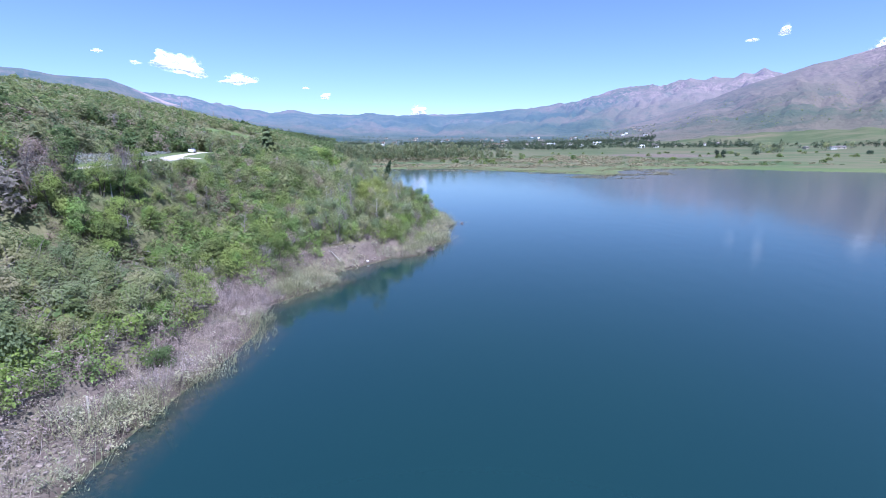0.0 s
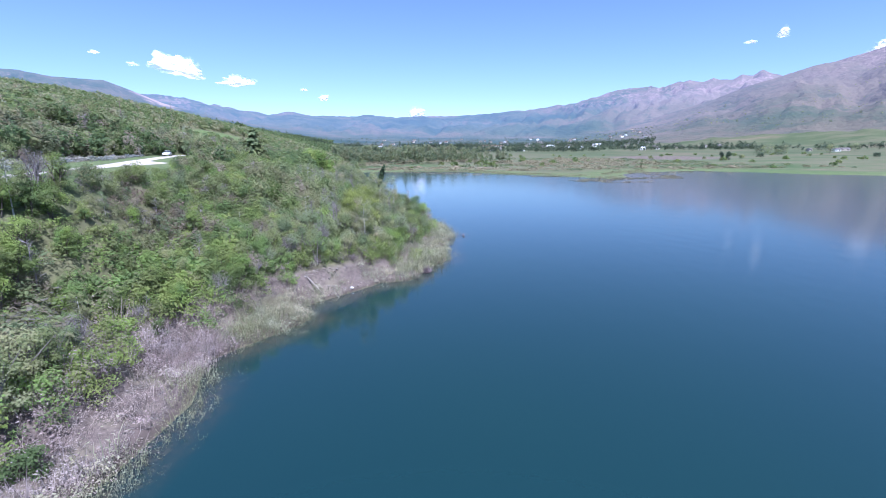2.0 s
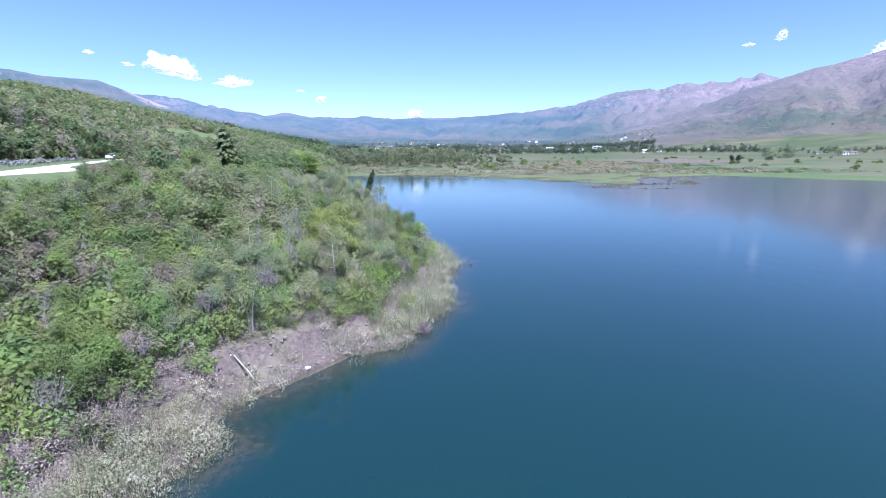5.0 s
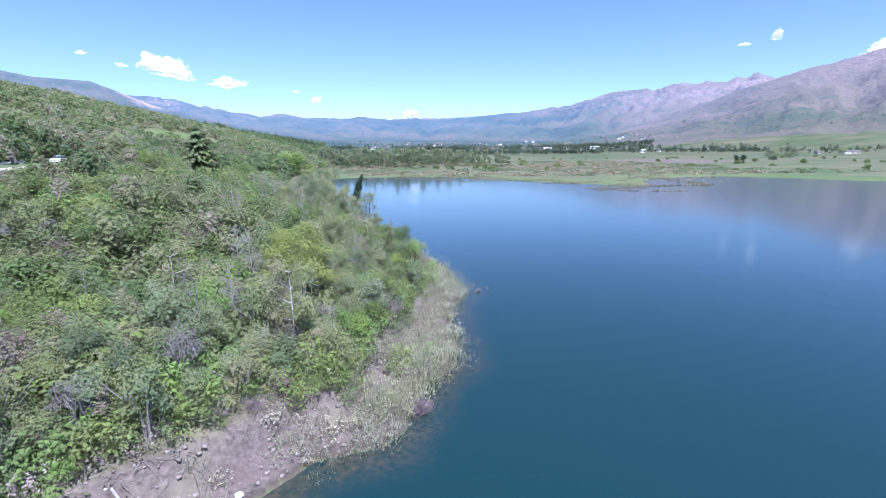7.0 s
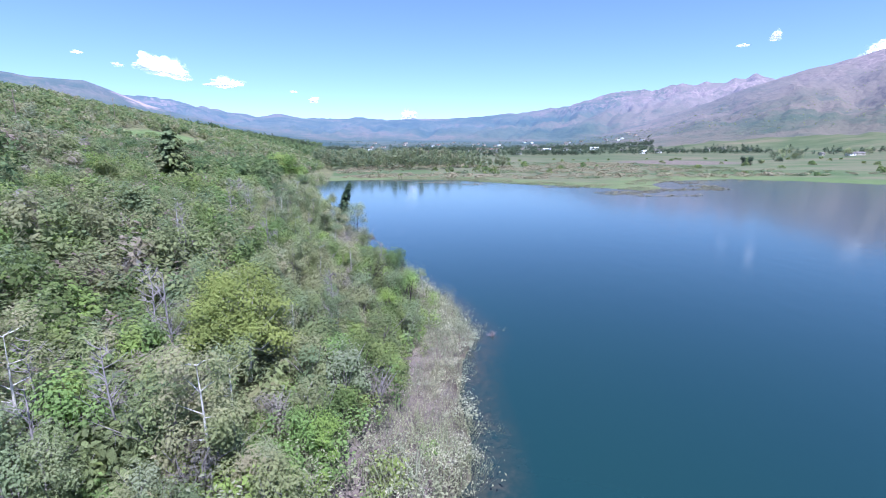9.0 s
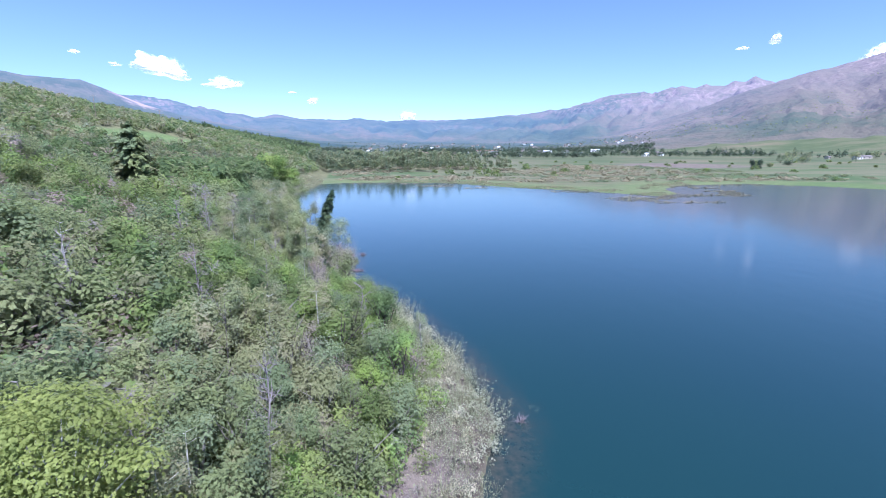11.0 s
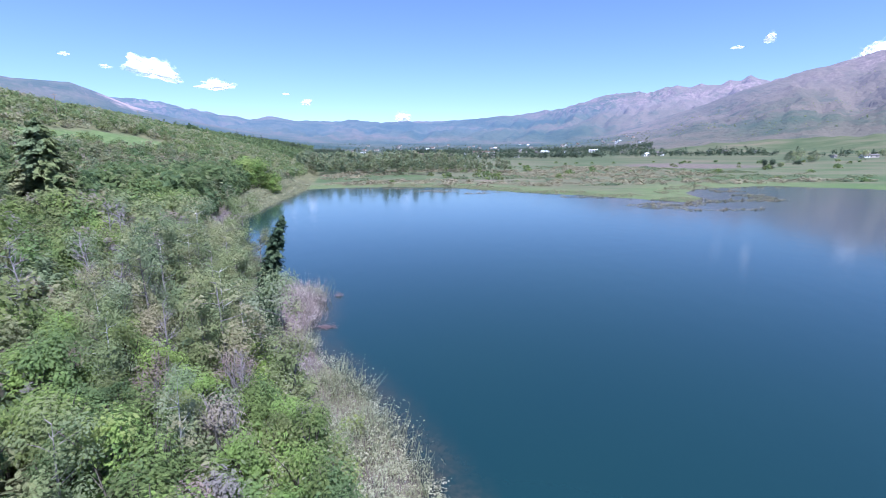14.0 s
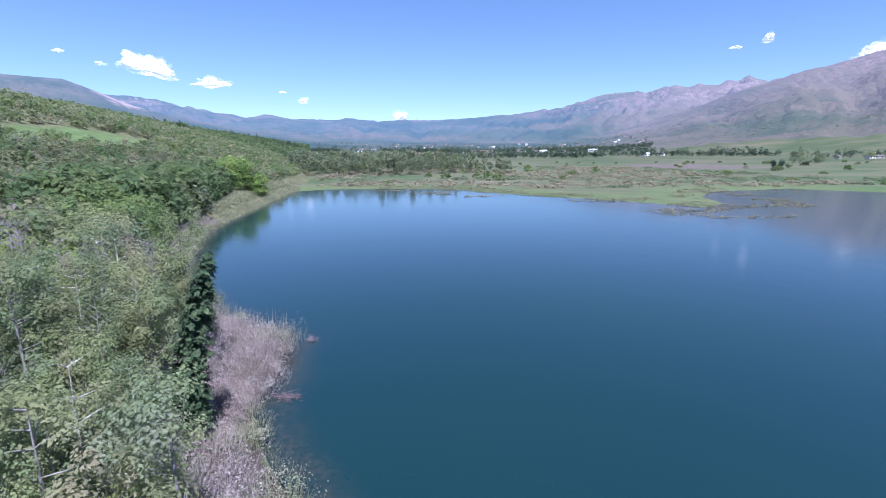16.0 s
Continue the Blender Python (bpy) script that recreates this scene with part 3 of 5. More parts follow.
def broadleaf(seed, h, r, n, size, stems=3, stretch=1.7):
    """Bushy many-stemmed tree: trunk with limbs, and crown of leaf clumps."""
    rng = np.random.default_rng(seed)
    limbs, blobs = [], [(0, 0, h * 0.62, r * 0.75, r * 0.75, h * 0.34)]
    for i in range(stems):
        a = i * 2 * np.pi / stems + rng.uniform(-0.5, 0.5)
        end = np.array([math.cos(a) * r * 0.6, math.sin(a) * r * 0.6, h * rng.uniform(0.6, 0.85)])
        mid = end * np.array([0.4, 0.4, 0.5]) + rng.normal(size=3) * 0.08
        limbs.append(tube([(0.1 * math.cos(a), 0.1 * math.sin(a), -0.4), mid, end], [0.10, 0.07, 0.02], 5))
        for _ in range(2):
            e = end + rng.normal(size=3) * np.array([r, r, h * 0.2]) * 0.4
            limbs.append(tube([mid, (mid + e) / 2 + rng.normal(size=3) * 0.1, e], [0.05, 0.035, 0.01], 4))
    for _ in range(14):
        a, k = rng.uniform(0, 2 * np.pi), rng.uniform(0.3, 0.95)
        q = rng.uniform(0.22, 0.46) * r
        top = 0.92 - 0.35 * k * k
        blobs.append((math.cos(a) * r * k, math.sin(a) * r * k, h * rng.uniform(0.12, top), q, q, q * rng.uniform(0.8, 1.5)))
    return join(limbs), crown(rng, blobs, n, size, 0.3, stretch=stretch)


def aspen(seed, h, r, n, size):
    """Slender pale-stemmed tree with a high airy crown."""
    rng = np.random.default_rng(seed)
    lean = rng.normal(size=2) * 0.25
    pts = [(lean[0] * k * k, lean[1] * k * k, h * k - 0.4 * (1 - k)) for k in (0, 0.35, 0.7, 0.97)]
    limbs, blobs = [tube(pts, [0.10, 0.085, 0.05, 0.015], 6)], []
    for _ in range(14):
        k = rng.uniform(0.28, 0.97)
        a = rng.uniform(0, 2 * np.pi)
        reach = r * (1.15 - 0.6 * abs(k - 0.62) / 0.4) * rng.uniform(0.5, 1.0)
        c = np.array([lean[0] * k * k, lean[1] * k * k, h * k])
        e = c + np.array([math.cos(a) * reach, math.sin(a) * reach, 0.35 * reach])
        limbs.append(tube([c, (c + e) / 2 + rng.normal(size=3) * 0.06, e], [0.035, 0.025, 0.008], 4))
        q = r * rng.uniform(0.34, 0.58)
        blobs.append((*e, q, q, q * 1.15))
    return join(limbs), crown(rng, blobs, n, size, 0.25, stretch=1.5)


def snag(seed, h):
    """Leafless dead tree."""
    rng = np.random.default_rng(seed)
    pts = [np.array([0, 0, -0.4])]
    for k in (0.3, 0.6, 0.85, 1.0):
        pts.append(np.array([rng.normal() * 0.12, rng.normal() * 0.12, h * k]))
    out = [tube(pts, [0.08, 0.065, 0.045, 0.026, 0.008], 6)]
    limbs = []
    for _ in range(30):
        k = rng.uniform(0.25, 0.98)
        c = np.array([np.interp(k * h, [p[2] for p in pts], [p[i] for p in pts]) for i in range(3)])
        c[2] = k * h
        a = rng.uniform(0, 2 * np.pi)
        le = h * 0.26 * (1.15 - k * 0.6) * rng.uniform(0.5, 1.1)
        d = np.array([math.cos(a), math.sin(a), rng.uniform(0.3, 1.2)])
        d /= np.linalg.norm(d)
        m = c + d * le * 0.5 + rng.normal(size=3) * 0.06
        e = m + (d + np.array([0, 0, 0.3])) * le * 0.45
        limbs.append(tube([c, m, e], [0.024, 0.015, 0.005], 4))
        for _j in range(5):
            f = d + rng.normal(size=3) * 0.6
            limbs.append(tube([m, m + f * le * 0.35], [0.012, 0.004], 3))
    return join(out), join(limbs)


def conifer(seed, h, r, tiers, lean=(0, 0), n=26, size=0.34, taper=0.7, start=0.10):
    rng = np.random.default_rng(seed)
    L = np.array([lean[0], lean[1], 0.0])
    trunk = tube([L * k * k + np.array([0, 0, h * k - (0.4 if k == 0 else 0)]) for k in (0, 0.4, 0.75, 1.0)], [0.16, 0.12, 0.06, 0.01], 6)
    cs, ds = [], []
    for i in range(tiers):
        k = start + (1 - start) * i / (tiers - 1)
        reach = r * (1 - k) ** taper * rng.uniform(0.72, 1.1) + 0.10
        for j in range(max(5, int(8 * (1.1 - k)))):
            a = rng.uniform(0, 2 * np.pi)
            rr = reach * rng.uniform(0.7, 1.12)
            m = max(2, int(n * rr / r * 0.5))
            t = rng.uniform(0.12, 1.0, m)
            c = np.stack([math.cos(a) * rr * t, math.sin(a) * rr * t, h * k - 0.35 * rr * t ** 1.5 + 0.1 * t], 1) + L * k * k
            cs.append(c + rng.normal(size=c.shape) * size * 0.3)
            ds.append(np.tile([math.cos(a) * 0.6, math.sin(a) * 0.6, 0.4], (m, 1)))
    c, d = np.concatenate(cs), np.concatenate(ds)
    return trunk, leaves(rng, c, d, size, 1.7, 0.25)


def reed_clump(seed, n, r, h, width):
    """Upright narrow stems and leaves from one root."""
    rng = np.random.default_rng(seed)
    a, k = rng.uniform(0, 2 * np.pi, n), np.sqrt(rng.random(n)) * r
    b = np.stack([np.cos(a) * k, np.sin(a) * k, np.full(n, -0.12)], 1)
    le = h * rng.uniform(0.45, 1.1, n)
    tip = b + np.stack([np.cos(a) * le * 0.3 + rng.normal(size=n) * 0.14 * h, np.sin(a) * le * 0.3 + rng.normal(size=n) * 0.14 * h, le], 1)
    w = rng.normal(size=(n, 3))
    w[:, 2] = 0
    w *= (width / np.linalg.norm(w, axis=1))[:, None]
    m = b * 0.45 + tip * 0.55 + rng.normal(size=(n, 3)) * 0.05 * h
    v = np.stack([b - w * 0.15, m - w * 0.4, tip, m + w * 0.4], 1).reshape(-1, 3)
    stems_ = v, np.arange(n * 4).reshape(-1, 4)
    pick = rng.integers(0, n, n * 4)
    t = rng.uniform(0.2, 1.0, n * 4)[:, None] ** 0.7
    c = b[pick] * (1 - t) + tip[pick] * t + rng.normal(size=(n * 4, 3)) * 0.10 * h
    c[:, 2] = np.maximum(c[:, 2], 0.04)
    return join([stems_, leaves(rng, c, (tip - b)[pick] / h, width * 1.8, 2.0)])


# ---- where the plants stand ----


def sites(x0, x1, y0, y1, step, seed):
    """A jittered grid of plan points with height, distance inland and distance to the road."""
    rng = np.random.default_rng(seed)
    X, Y = np.meshgrid(np.arange(x0, x1, step), np.arange(y0, y1, step))
    X, Y = X.ravel() + rng.uniform(-0.45, 0.45, X.size) * step, Y.ravel() + rng.uniform(-0.45, 0.45, Y.size) * step
    z = terrain(X, Y)[0]
    west = X < np.interp(Y, FOOT[:, 1], FOOT[:, 0])
    s = seg_dist(X, Y, FOOT, False) * np.where(west, 1, -1)
    rd = road_near(X, Y)[0]
    return X, Y, z, s, rd, rng


def seen(X, Y):
    """The wedge of land ahead of the flight; what lies outside is bare hill."""
    return np.abs(X) < 1.0 * (Y + 4) + 4


def rows(rng, X, Y, Z, lo, hi, flat=(0.8, 1.2), sink=0.05):
    n = len(X)
    return np.stack([X, Y, Z - sink, rng.uniform(0, 6.28, n), rng.uniform(lo, hi, n), rng.uniform(*flat, n)], 1)


YELLOW_AT, CONIFER_AT = (-13.0, 99.6), (-18.6, 157.3)
taken = [(-79, 334, 9), (-89, 343, 7), (-74, 336, 6), (-76, 322, 8), (-73, 310, 5), (-13.0, 99.6, 2.6), (-18.6, 157.3, 1.4), (-17.2, 156.2, 0.9), (-68.7, 196.2, 4.0), (-66, 190, 3.0), (-11.6, 96.6, 2.4), (-12.3, 94.0, 1.6)]


def free(X, Y):
    ok = np.ones(len(X), bool)
    for x, y, r in taken:
        ok &= np.hypot(X - x, Y - y) > r
    return ok


# the wood between shore and road: singles along the near stretch
GREEN = [broadleaf(10 + i, 4.3, 1.55, 3700, 0.115, 3, 1.6) for i in range(4)]
GREY = [broadleaf(30 + i, 4.6, 1.5, 3900, 0.10, 4, 1.8) for i in range(4)]
BROWN = [broadleaf(50 + i, 3.7, 1.4, 1900, 0.08, 7, 2.2) for i in range(3)]
ASPEN = [aspen(70 + i, 7.2, 1.6, 3900, 0.115) for i in range(4)]
SNAG = [snag(90 + i, 5.6) for i in range(4)]


def prototypes(name, pairs, bark, leaf):
    """Meshes for trunk and crown, shared by all trees of a kind."""
    return [(mesh_np(name + "_trunk", *t, bark, True), mesh_np(name + "_crown", *c, leaf)) for t, c in pairs]


P_GREEN, P_GREY = prototypes("green", GREEN, BARK_DARK, LEAF_GREEN), prototypes("grey", GREY, BARK_MID, LEAF_GREY)
P_BROWN = prototypes("brown", BROWN, BARK_DEAD, LEAF_BROWN)
P_ASPEN = prototypes("aspen", ASPEN[:2], BARK_PALE, LEAF_GREY) + prototypes("aspen", ASPEN[2:], BARK_MID, LEAF_GREY)
P_SNAG = [(mesh_np("snag_trunk", *a, BARK_DEAD, True), mesh_np("snag_limbs", *b, BARK_DEAD, True)) for a, b in SNAG]
KINDS = {
    "broadleaf_tree": (P_GREEN, "bushy fresh green broadleaf tree on the wooded bank", "tree", "green trees of the wood"),
    "willow_tree": (P_GREY, "grey-green many-stemmed tree in the lakeside wood", "tree", "grey-green trees of the wood"),
    "dry_shrub": (P_BROWN, "half-bare brownish shrub with thin dry leaves", "shrub", "dry shrubs of the wood"),
    "aspen_tree": (P_ASPEN, "tall aspen with a pale trunk and airy crown", "tree", "aspens near the shore"),
    "dead_tree": (P_SNAG, "bare grey dead tree standing in the wood", "dead tree", "dead trees of the wood"),
}
made = {k: 0 for k in KINDS}


def plant(kind, x, y, z, turn, k, kz):
    protos, label, cat, group = KINDS[kind]
    trunk, top = protos[made[kind] % len(protos)]
    made[kind] += 1
    ob = thing(kind, label, cat, group, pose(x, y, z - 0.05, 0, 0, math.degrees(turn)))
    ob.scale = (k, k, k * kz)
    part("trunk", trunk, None, ob)
    part("bough" if kind == "dead_tree" else "crown", top, None, ob)
    return ob


X, Y, Z, S, RD, rng = sites(-128, 8, 20, 352, 2.35, 4)
kindn, tone = fbm(X * 0.07, Y * 0.07, 3, 61), rng.random(len(X))
grove = (Y > 141) & (Y < 176) & (S > 2.5) & (S < 14) & ~((Y > 139) & (Y < 173) & (S < 5.4))
edge = 5.0 * smooth(262, 290, Y) + np.where((Y > 58) & (Y < 141), 5.6, 8.0) - 2.2 * np.exp(-((Y - 81) / 6) ** 2) - 2.0 * smooth(170, 180, Y) + 3.0 * (fbm(X * 0.15, Y * 0.15, 2, 8) - 0.5)
keep = (S > edge) & (RD > 8.5) & free(X, Y) & (np.hypot((X + 155) / 20, (Y - 342) / 56) > 1)
slope_up = (S > 50) | ((RD < 16) & (S > 40))
clear = fbm(X * 0.045, Y * 0.045, 3, 77)
keep &= ~((RD < np.where(Y > 72, 9.5 + 3 * clear, 6.5)) & (X > np.interp(Y, [p[1] for p in ROAD[:9]], [p[0] for p in ROAD[:9]])) & (Y > 30) & (Y < 146))           # grass verge below the road
keep &= ~(slope_up & (clear > 0.64)) & ~((X < np.interp(Y, [p[1] for p in ROAD], [p[0] for p in ROAD])) & (RD < 24) & (Y < 150))
keep |= grove & free(X, Y) & (tone < 0.5)
keep &= seen(X, Y) & ~((Y > 139) & (Y < 173) & (S < 5.4))
thin = rng.random(len(X))
far_off = (S > 46) | ((Y > 190) & (S > 20)) | (Y > 230)
keep &= np.where(far_off, thin < 0.55, np.where((S > 21) | (Y > 184), thin < 0.66, True))
near = keep & (Y > 34) & (Y < 184) & (S < 21)
mid_green, mid_grey, mid_brown, far_green, far_grey = [], [], [], [], []
for x, y, z, s, kn, to, gv, nr, rdd in zip(X[keep], Y[keep], Z[keep], S[keep], kindn[keep], tone[keep], grove[keep], near[keep], RD[keep]):
    a, k, kz = rng.uniform(0, 6.28), rng.uniform(0.75, 1.2), rng.uniform(0.85, 1.2)
    if s < 10 and not gv and y < 180:
        k *= 0.72 if y < 58 else 0.88
    if (s > 46) or (y > 190 and s > 20) or y > 230:
        k *= 1.42
    elif s > 21 or y > 184:
        k *= 1.2
    if s > 32 and y > 190:
        k *= 0.68
    if rdd < 24 and 38 < y < 150 and s < 64 and x > -64 - 0.45 * (y - 124):
        k *= 0.5 if rdd < 17 else 0.66
    if y > 150 and s < 60:
        k *= np.interp(y, [150, 185, 260, 340], [1.0, 1.35, 1.6, 1.3]) * (0.8 if s < 7 or s > 25 else 1.0)
    if gv:
        kind = "aspen_tree" if to < 0.36 else ("dead_tree" if to < 0.42 else "willow_tree")
    elif to < 0.6 and 46 < y < 66 and s > 20:
        kind, k = "dry_shrub", k * 1.1
    elif y < 46 and s < 22 and to > 0.25:
        kind, k = "willow_tree", k * 1.25
    elif to < 0.8 and math.hypot(x + 41, y - 189) < 13:
        kind = "dead_tree" if to < 0.25 else "dry_shrub"
    elif to < 0.5 and 160 < y < 215 and 10 < s < 42 and kn > 0.44:
        kind = "dead_tree" if to < 0.12 else "dry_shrub"
    elif to < 0.75 and 205 < y < 310 and 6 < s < 30:
        kind = "broadleaf_tree"
    elif to < 0.055:
        kind = "dead_tree"
    elif to < 0.20:
        kind = "dry_shrub"
    elif to < 0.29 and s > 9:
        kind, k = "aspen_tree", k * 0.78
    else:
        kind = "broadleaf_tree" if kn + (to - 0.6) * 0.4 > 0.485 else "willow_tree"
    if nr and made[kind] < 290:
        plant(kind, x, y, z, a, k, kz)
    else:
        row_ = (x, y, z - 0.1, a, k * 1.05, kz)
        if kind == "dry_shrub":
            mid_brown.append(row_)
        elif (s < 46 and y < 190) or (s < 20 and y < 230):
            (mid_green if kind == "broadleaf_tree" else mid_grey).append(row_)
        else:
            (far_green if kind == "broadleaf_tree" else far_grey).append(row_)
M_GREEN = [broadleaf(110 + i, 4.3, 1.6, 800, 0.20, 3, 1.6)[1] for i in range(4)]
M_GREY = [broadleaf(130 + i, 4.5, 1.55, 800, 0.18, 3, 1.8)[1] for i in range(4)]
M_BROWN = [broadleaf(150 + i, 3.6, 1.5, 220, 0.20, 3, 2.8)[1] for i in range(3)]
stuff("green_woodland", scatter(M_GREEN, mid_green), LEAF_GREEN, "dense fresh green wood on the lakeside slope", "woodland")
stuff("grey_green_woodland", scatter(M_GREY, mid_grey), LEAF_GREY, "dense grey-green wood on the lakeside slope", "woodland")
L_GREEN = [broadleaf(115 + i, 4.3, 1.7, 230, 0.40)[1] for i in range(5)]
L_GREY = [broadleaf(135 + i, 4.5, 1.65, 230, 0.34, 3, 2.0)[1] for i in range(5)]
stuff("upper_green_woodland", scatter(L_GREEN, far_green), LEAF_HILL, "green wood along the road and on up the slope", "woodland")
stuff("upper_grey_woodland", scatter(L_GREY, far_grey), LEAF_SCRUB, "grey-green wood along the road and on up the slope", "woodland")
stuff("dry_woodland", scatter(M_BROWN, mid_brown), LEAF_BROWN, "patches of half-bare brownish brush on the slope", "brush")

for x, y, k in [(-17.3, 98.4, 1.25), (-15.9, 90.2, 1.1), (-19.1, 90.2, 1.1), (-19.5, 100.7, 1.2), (-26.3, 118.3, 1.2), (-33.5, 147.0, 1.3), (-44.0, 176.0, 1.5), (-46.5, 178.0, 1.4), (-33.0, 153.5, 1.3), (-29.0, 152.6, 1.2), (-41.5, 173.5, 1.3)]:
    plant("dead_tree", x, y, ground_z(x, y), x * 3.7, k, 1.1)
for x, y, k in [(-10.9, 89.4, 0.9), (-28.0, 120.5, 1.0)]:
    plant("aspen_tree", x, y, ground_z(x, y), x * 2.9, k, 1.1)
# grey bushes that close the view of the road at its bend, and bare ones beside its near stretch
for x, y, k in [(-76.4, 164.6, 1.15), (-74.6, 168.5, 1.35), (-72.0, 164.5, 1.1), (-76.5, 173.0, 1.5), (-79.5, 177.0, 1.5), (-71.0, 171.5, 1.4), (-82.0, 182.0, 1.6)]:
    plant("willow_tree", x, y, ground_z(x, y), x * 1.7, k, 1.0)
for x, y, k in [(-43.5, 54.0, 1.2), (-44.6, 56.5, 1.1), (-41.8, 52.5, 1.15), (-42.5, 57.0, 1.1), (-40.4, 55.4, 1.1)]:
    plant("dry_shrub", x, y, ground_z(x, y), x * 1.3, k, 1.1)

# the long hill behind the road and on towards the valley
X, Y, Z, S, RD, rng = sites(-330, -60, 40, 720, 4.4, 14)
n = fbm(X * 0.03, Y * 0.03, 3, 83)
keep = (S > 9) & (RD > 12) & (np.hypot((X + 155) / 20, (Y - 342) / 56) > 1) & ~((X > -128) & (Y > 20) & (Y < 352)) & (n < np.where(S > 60, 0.68, 0.68))
keep &= seen(X, Y)
sel = rng.random(len(X))
H_LEAF = [broadleaf(170 + i, 5.4, 2.6, 80, 0.80)[1] for i in range(4)]
k1, k2 = keep & (sel < 0.55), keep & (sel >= 0.55)
stuff("hillside_brush", scatter(H_LEAF, rows(rng, X[k1], Y[k1], Z[k1], 0.7, 1.2)), LEAF_HILL, "green oak brush covering the long hillside", "brush")
stuff("hillside_scrub", scatter(H_LEAF, rows(rng, X[k2], Y[k2], Z[k2], 0.6, 1.1)), LEAF_SCRUB, "grey-green scrub covering the long hillside", "brush")
X, Y, Z, S, RD, rng = sites(-620, -90, 700, 1900, 13.0, 15)
keep = (S > 5) & (fbm(X * 0.015, Y * 0.015, 3, 84) < 0.6)
F_LEAF = [broadleaf(190 + i, 7.0, 7.0, 40, 3.0)[1] for i in range(3)]
stuff("distant_hill_brush", scatter(F_LEAF, rows(rng, X[keep], Y[keep], Z[keep], 0.7, 1.2)), LEAF_HILL, "dark green brush on the far end of the hill", "brush")

# ---- single trees that stand out ----
yz = ground_z(*YELLOW_AT)
rngy = np.random.default_rng(5)
blobs = []
for _ in range(44):
    a, k = rngy.uniform(0, 6.28), rngy.uniform(0.1, 0.95)
    q = rngy.uniform(0.8, 1.25)
    blobs.append((math.cos(a) * 3.2 * k - 0.4, math.sin(a) * 3.2 * k, 7.6 - 2.6 * k * k + rngy.uniform(-3.8, 0.3), q, q, q * 0.9))
limbs = [tube([(0, 0, -0.4), (0.1, 0.05, 2.2), (-0.1, 0.1, 4.2), (0, 0, 6.4)], [0.16, 0.13, 0.09, 0.03], 7)]
for b in blobs:
    limbs.append(tube([(0.05, 0.05, 2.0 + rngy.uniform(0, 1.8)), (b[0] * 0.5, b[1] * 0.5, b[2] * 0.75), b[:3]], [0.06, 0.04, 0.015], 4))
ob = thing("yellow_willow", "broad yellow-green tree with a pale trunk", "tree", at=pose(*YELLOW_AT, yz))
part("trunk", join(limbs), BARK_PALE, ob, shade=True)
part("crown", crown(rngy, blobs, 20000, 0.11, 0.3, stretch=1.7), LEAF_YELLOW, ob)

cz = ground_z(*CONIFER_AT)
tr, nd = conifer(7, 13.8 - cz, 1.5, 74, (2.6, -0.6), 64, 0.26, 0.42)
ob = thing("leaning_conifer", "dark narrow conifer leaning over the water's edge", "conifer", at=pose(*CONIFER_AT, cz))
part("trunk", tr, BARK_DARK, ob, shade=True)
part("foliage", nd, NEEDLE, ob)
fz = ground_z(-68.7, 196.2)
tr, nd = conifer(8, 25.8 - fz, 8.6, 46, (0, 0), 190, 0.52, 0.62, 0.2)
ob = thing("broad_conifer", "broad dark conifer rising above the wood", "conifer", at=pose(-68.7, 196.2, fz))
part("trunk", tr, BARK_DARK, ob, shade=True)
part("foliage", nd, NEEDLE_PALE, ob)

# ---- shore thickets, reeds and flooded stems ----


def bare(X, Y):
    """1 where the beach lies open, 0 where it is overgrown."""
    b = np.exp(-((Y - 26) / 7) ** 2) + np.exp(-((Y - 77.5) / 4.5) ** 2)
    return np.clip(b, 0, 1)


X, Y, Z, S, RD, rng = sites(-75, 8, 4, 262, 0.84, 24)
u = rng.random(len(X))
patch = fbm(X * 0.22, Y * 0.22, 3, 91)
open_ = bare(X, Y)
dens = np.where(S > 0, 1.0, 0.0) * (1 - 0.85 * open_) * np.where((patch > 0.62) & ((Y < 110) | (Y > 150)), 0.2, 1.0)
dens = np.where((S > 4) & (S < 8), dens * (0.75 + 0.5 * (patch < 0.52)), dens)
dens = np.where((S <= 0) & (S > -2.2), np.where(S > -0.8, np.where(Y < 80, 0.9, 0.75), np.where(Y < 60, 0.55, np.where(Y < 80, 0.3, np.where(Y > 118, 0.12, 0.06)))) * (patch > np.where(S > -0.8, 0.3, 0.5)) * (1 - 0.9 * open_), dens)
dens = np.where((S > -4.5) & (S <= -2.2), np.where(Y < 80, 0.3, 0.05) * (patch > 0.62) * (1 - open_), dens)
dens = np.where(S > 9.5, 0.0, dens)
ok = (u < dens) & (S > -4.5)
pinkish = fbm(X * 0.09, Y * 0.09, 3, 95) + 0.05 * (S - 2.5) + np.where((Y > 150) & (Y < 182), 0.2, 0) - np.where((Y > 80) & (Y < 150), 0.2, 0)
pk = ok & (pinkish > 0.56)
sg = ok & ~pk
zz = np.maximum(Z, -0.25)
tall_ = np.where(((Y < 68) | (Y > 118)) & (S > -0.8), 1.35, 1.0)
mat_ = (Y > 84) & (Y < 114) & (S > 3.0) & (S < 5.2) & (patch > 0.5)          # flattened pale dead reeds
pk, sg = pk | (ok & mat_), sg & ~mat_
tall_ = np.where(mat_, 0.4, tall_)
lump = fbm(X * 0.55, Y * 0.55, 2, 99)
tall_ = tall_ * np.clip(0.75 + 2.2 * (lump - 0.3), 0.75, 1.75)
low = tall_ * np.where(S < -2.0, 0.38, np.where(S < 0, 0.62, 1.0))
R_SAGE = [reed_clump(200 + i, 22, 0.55, 1.15, 0.024) for i in range(6)]
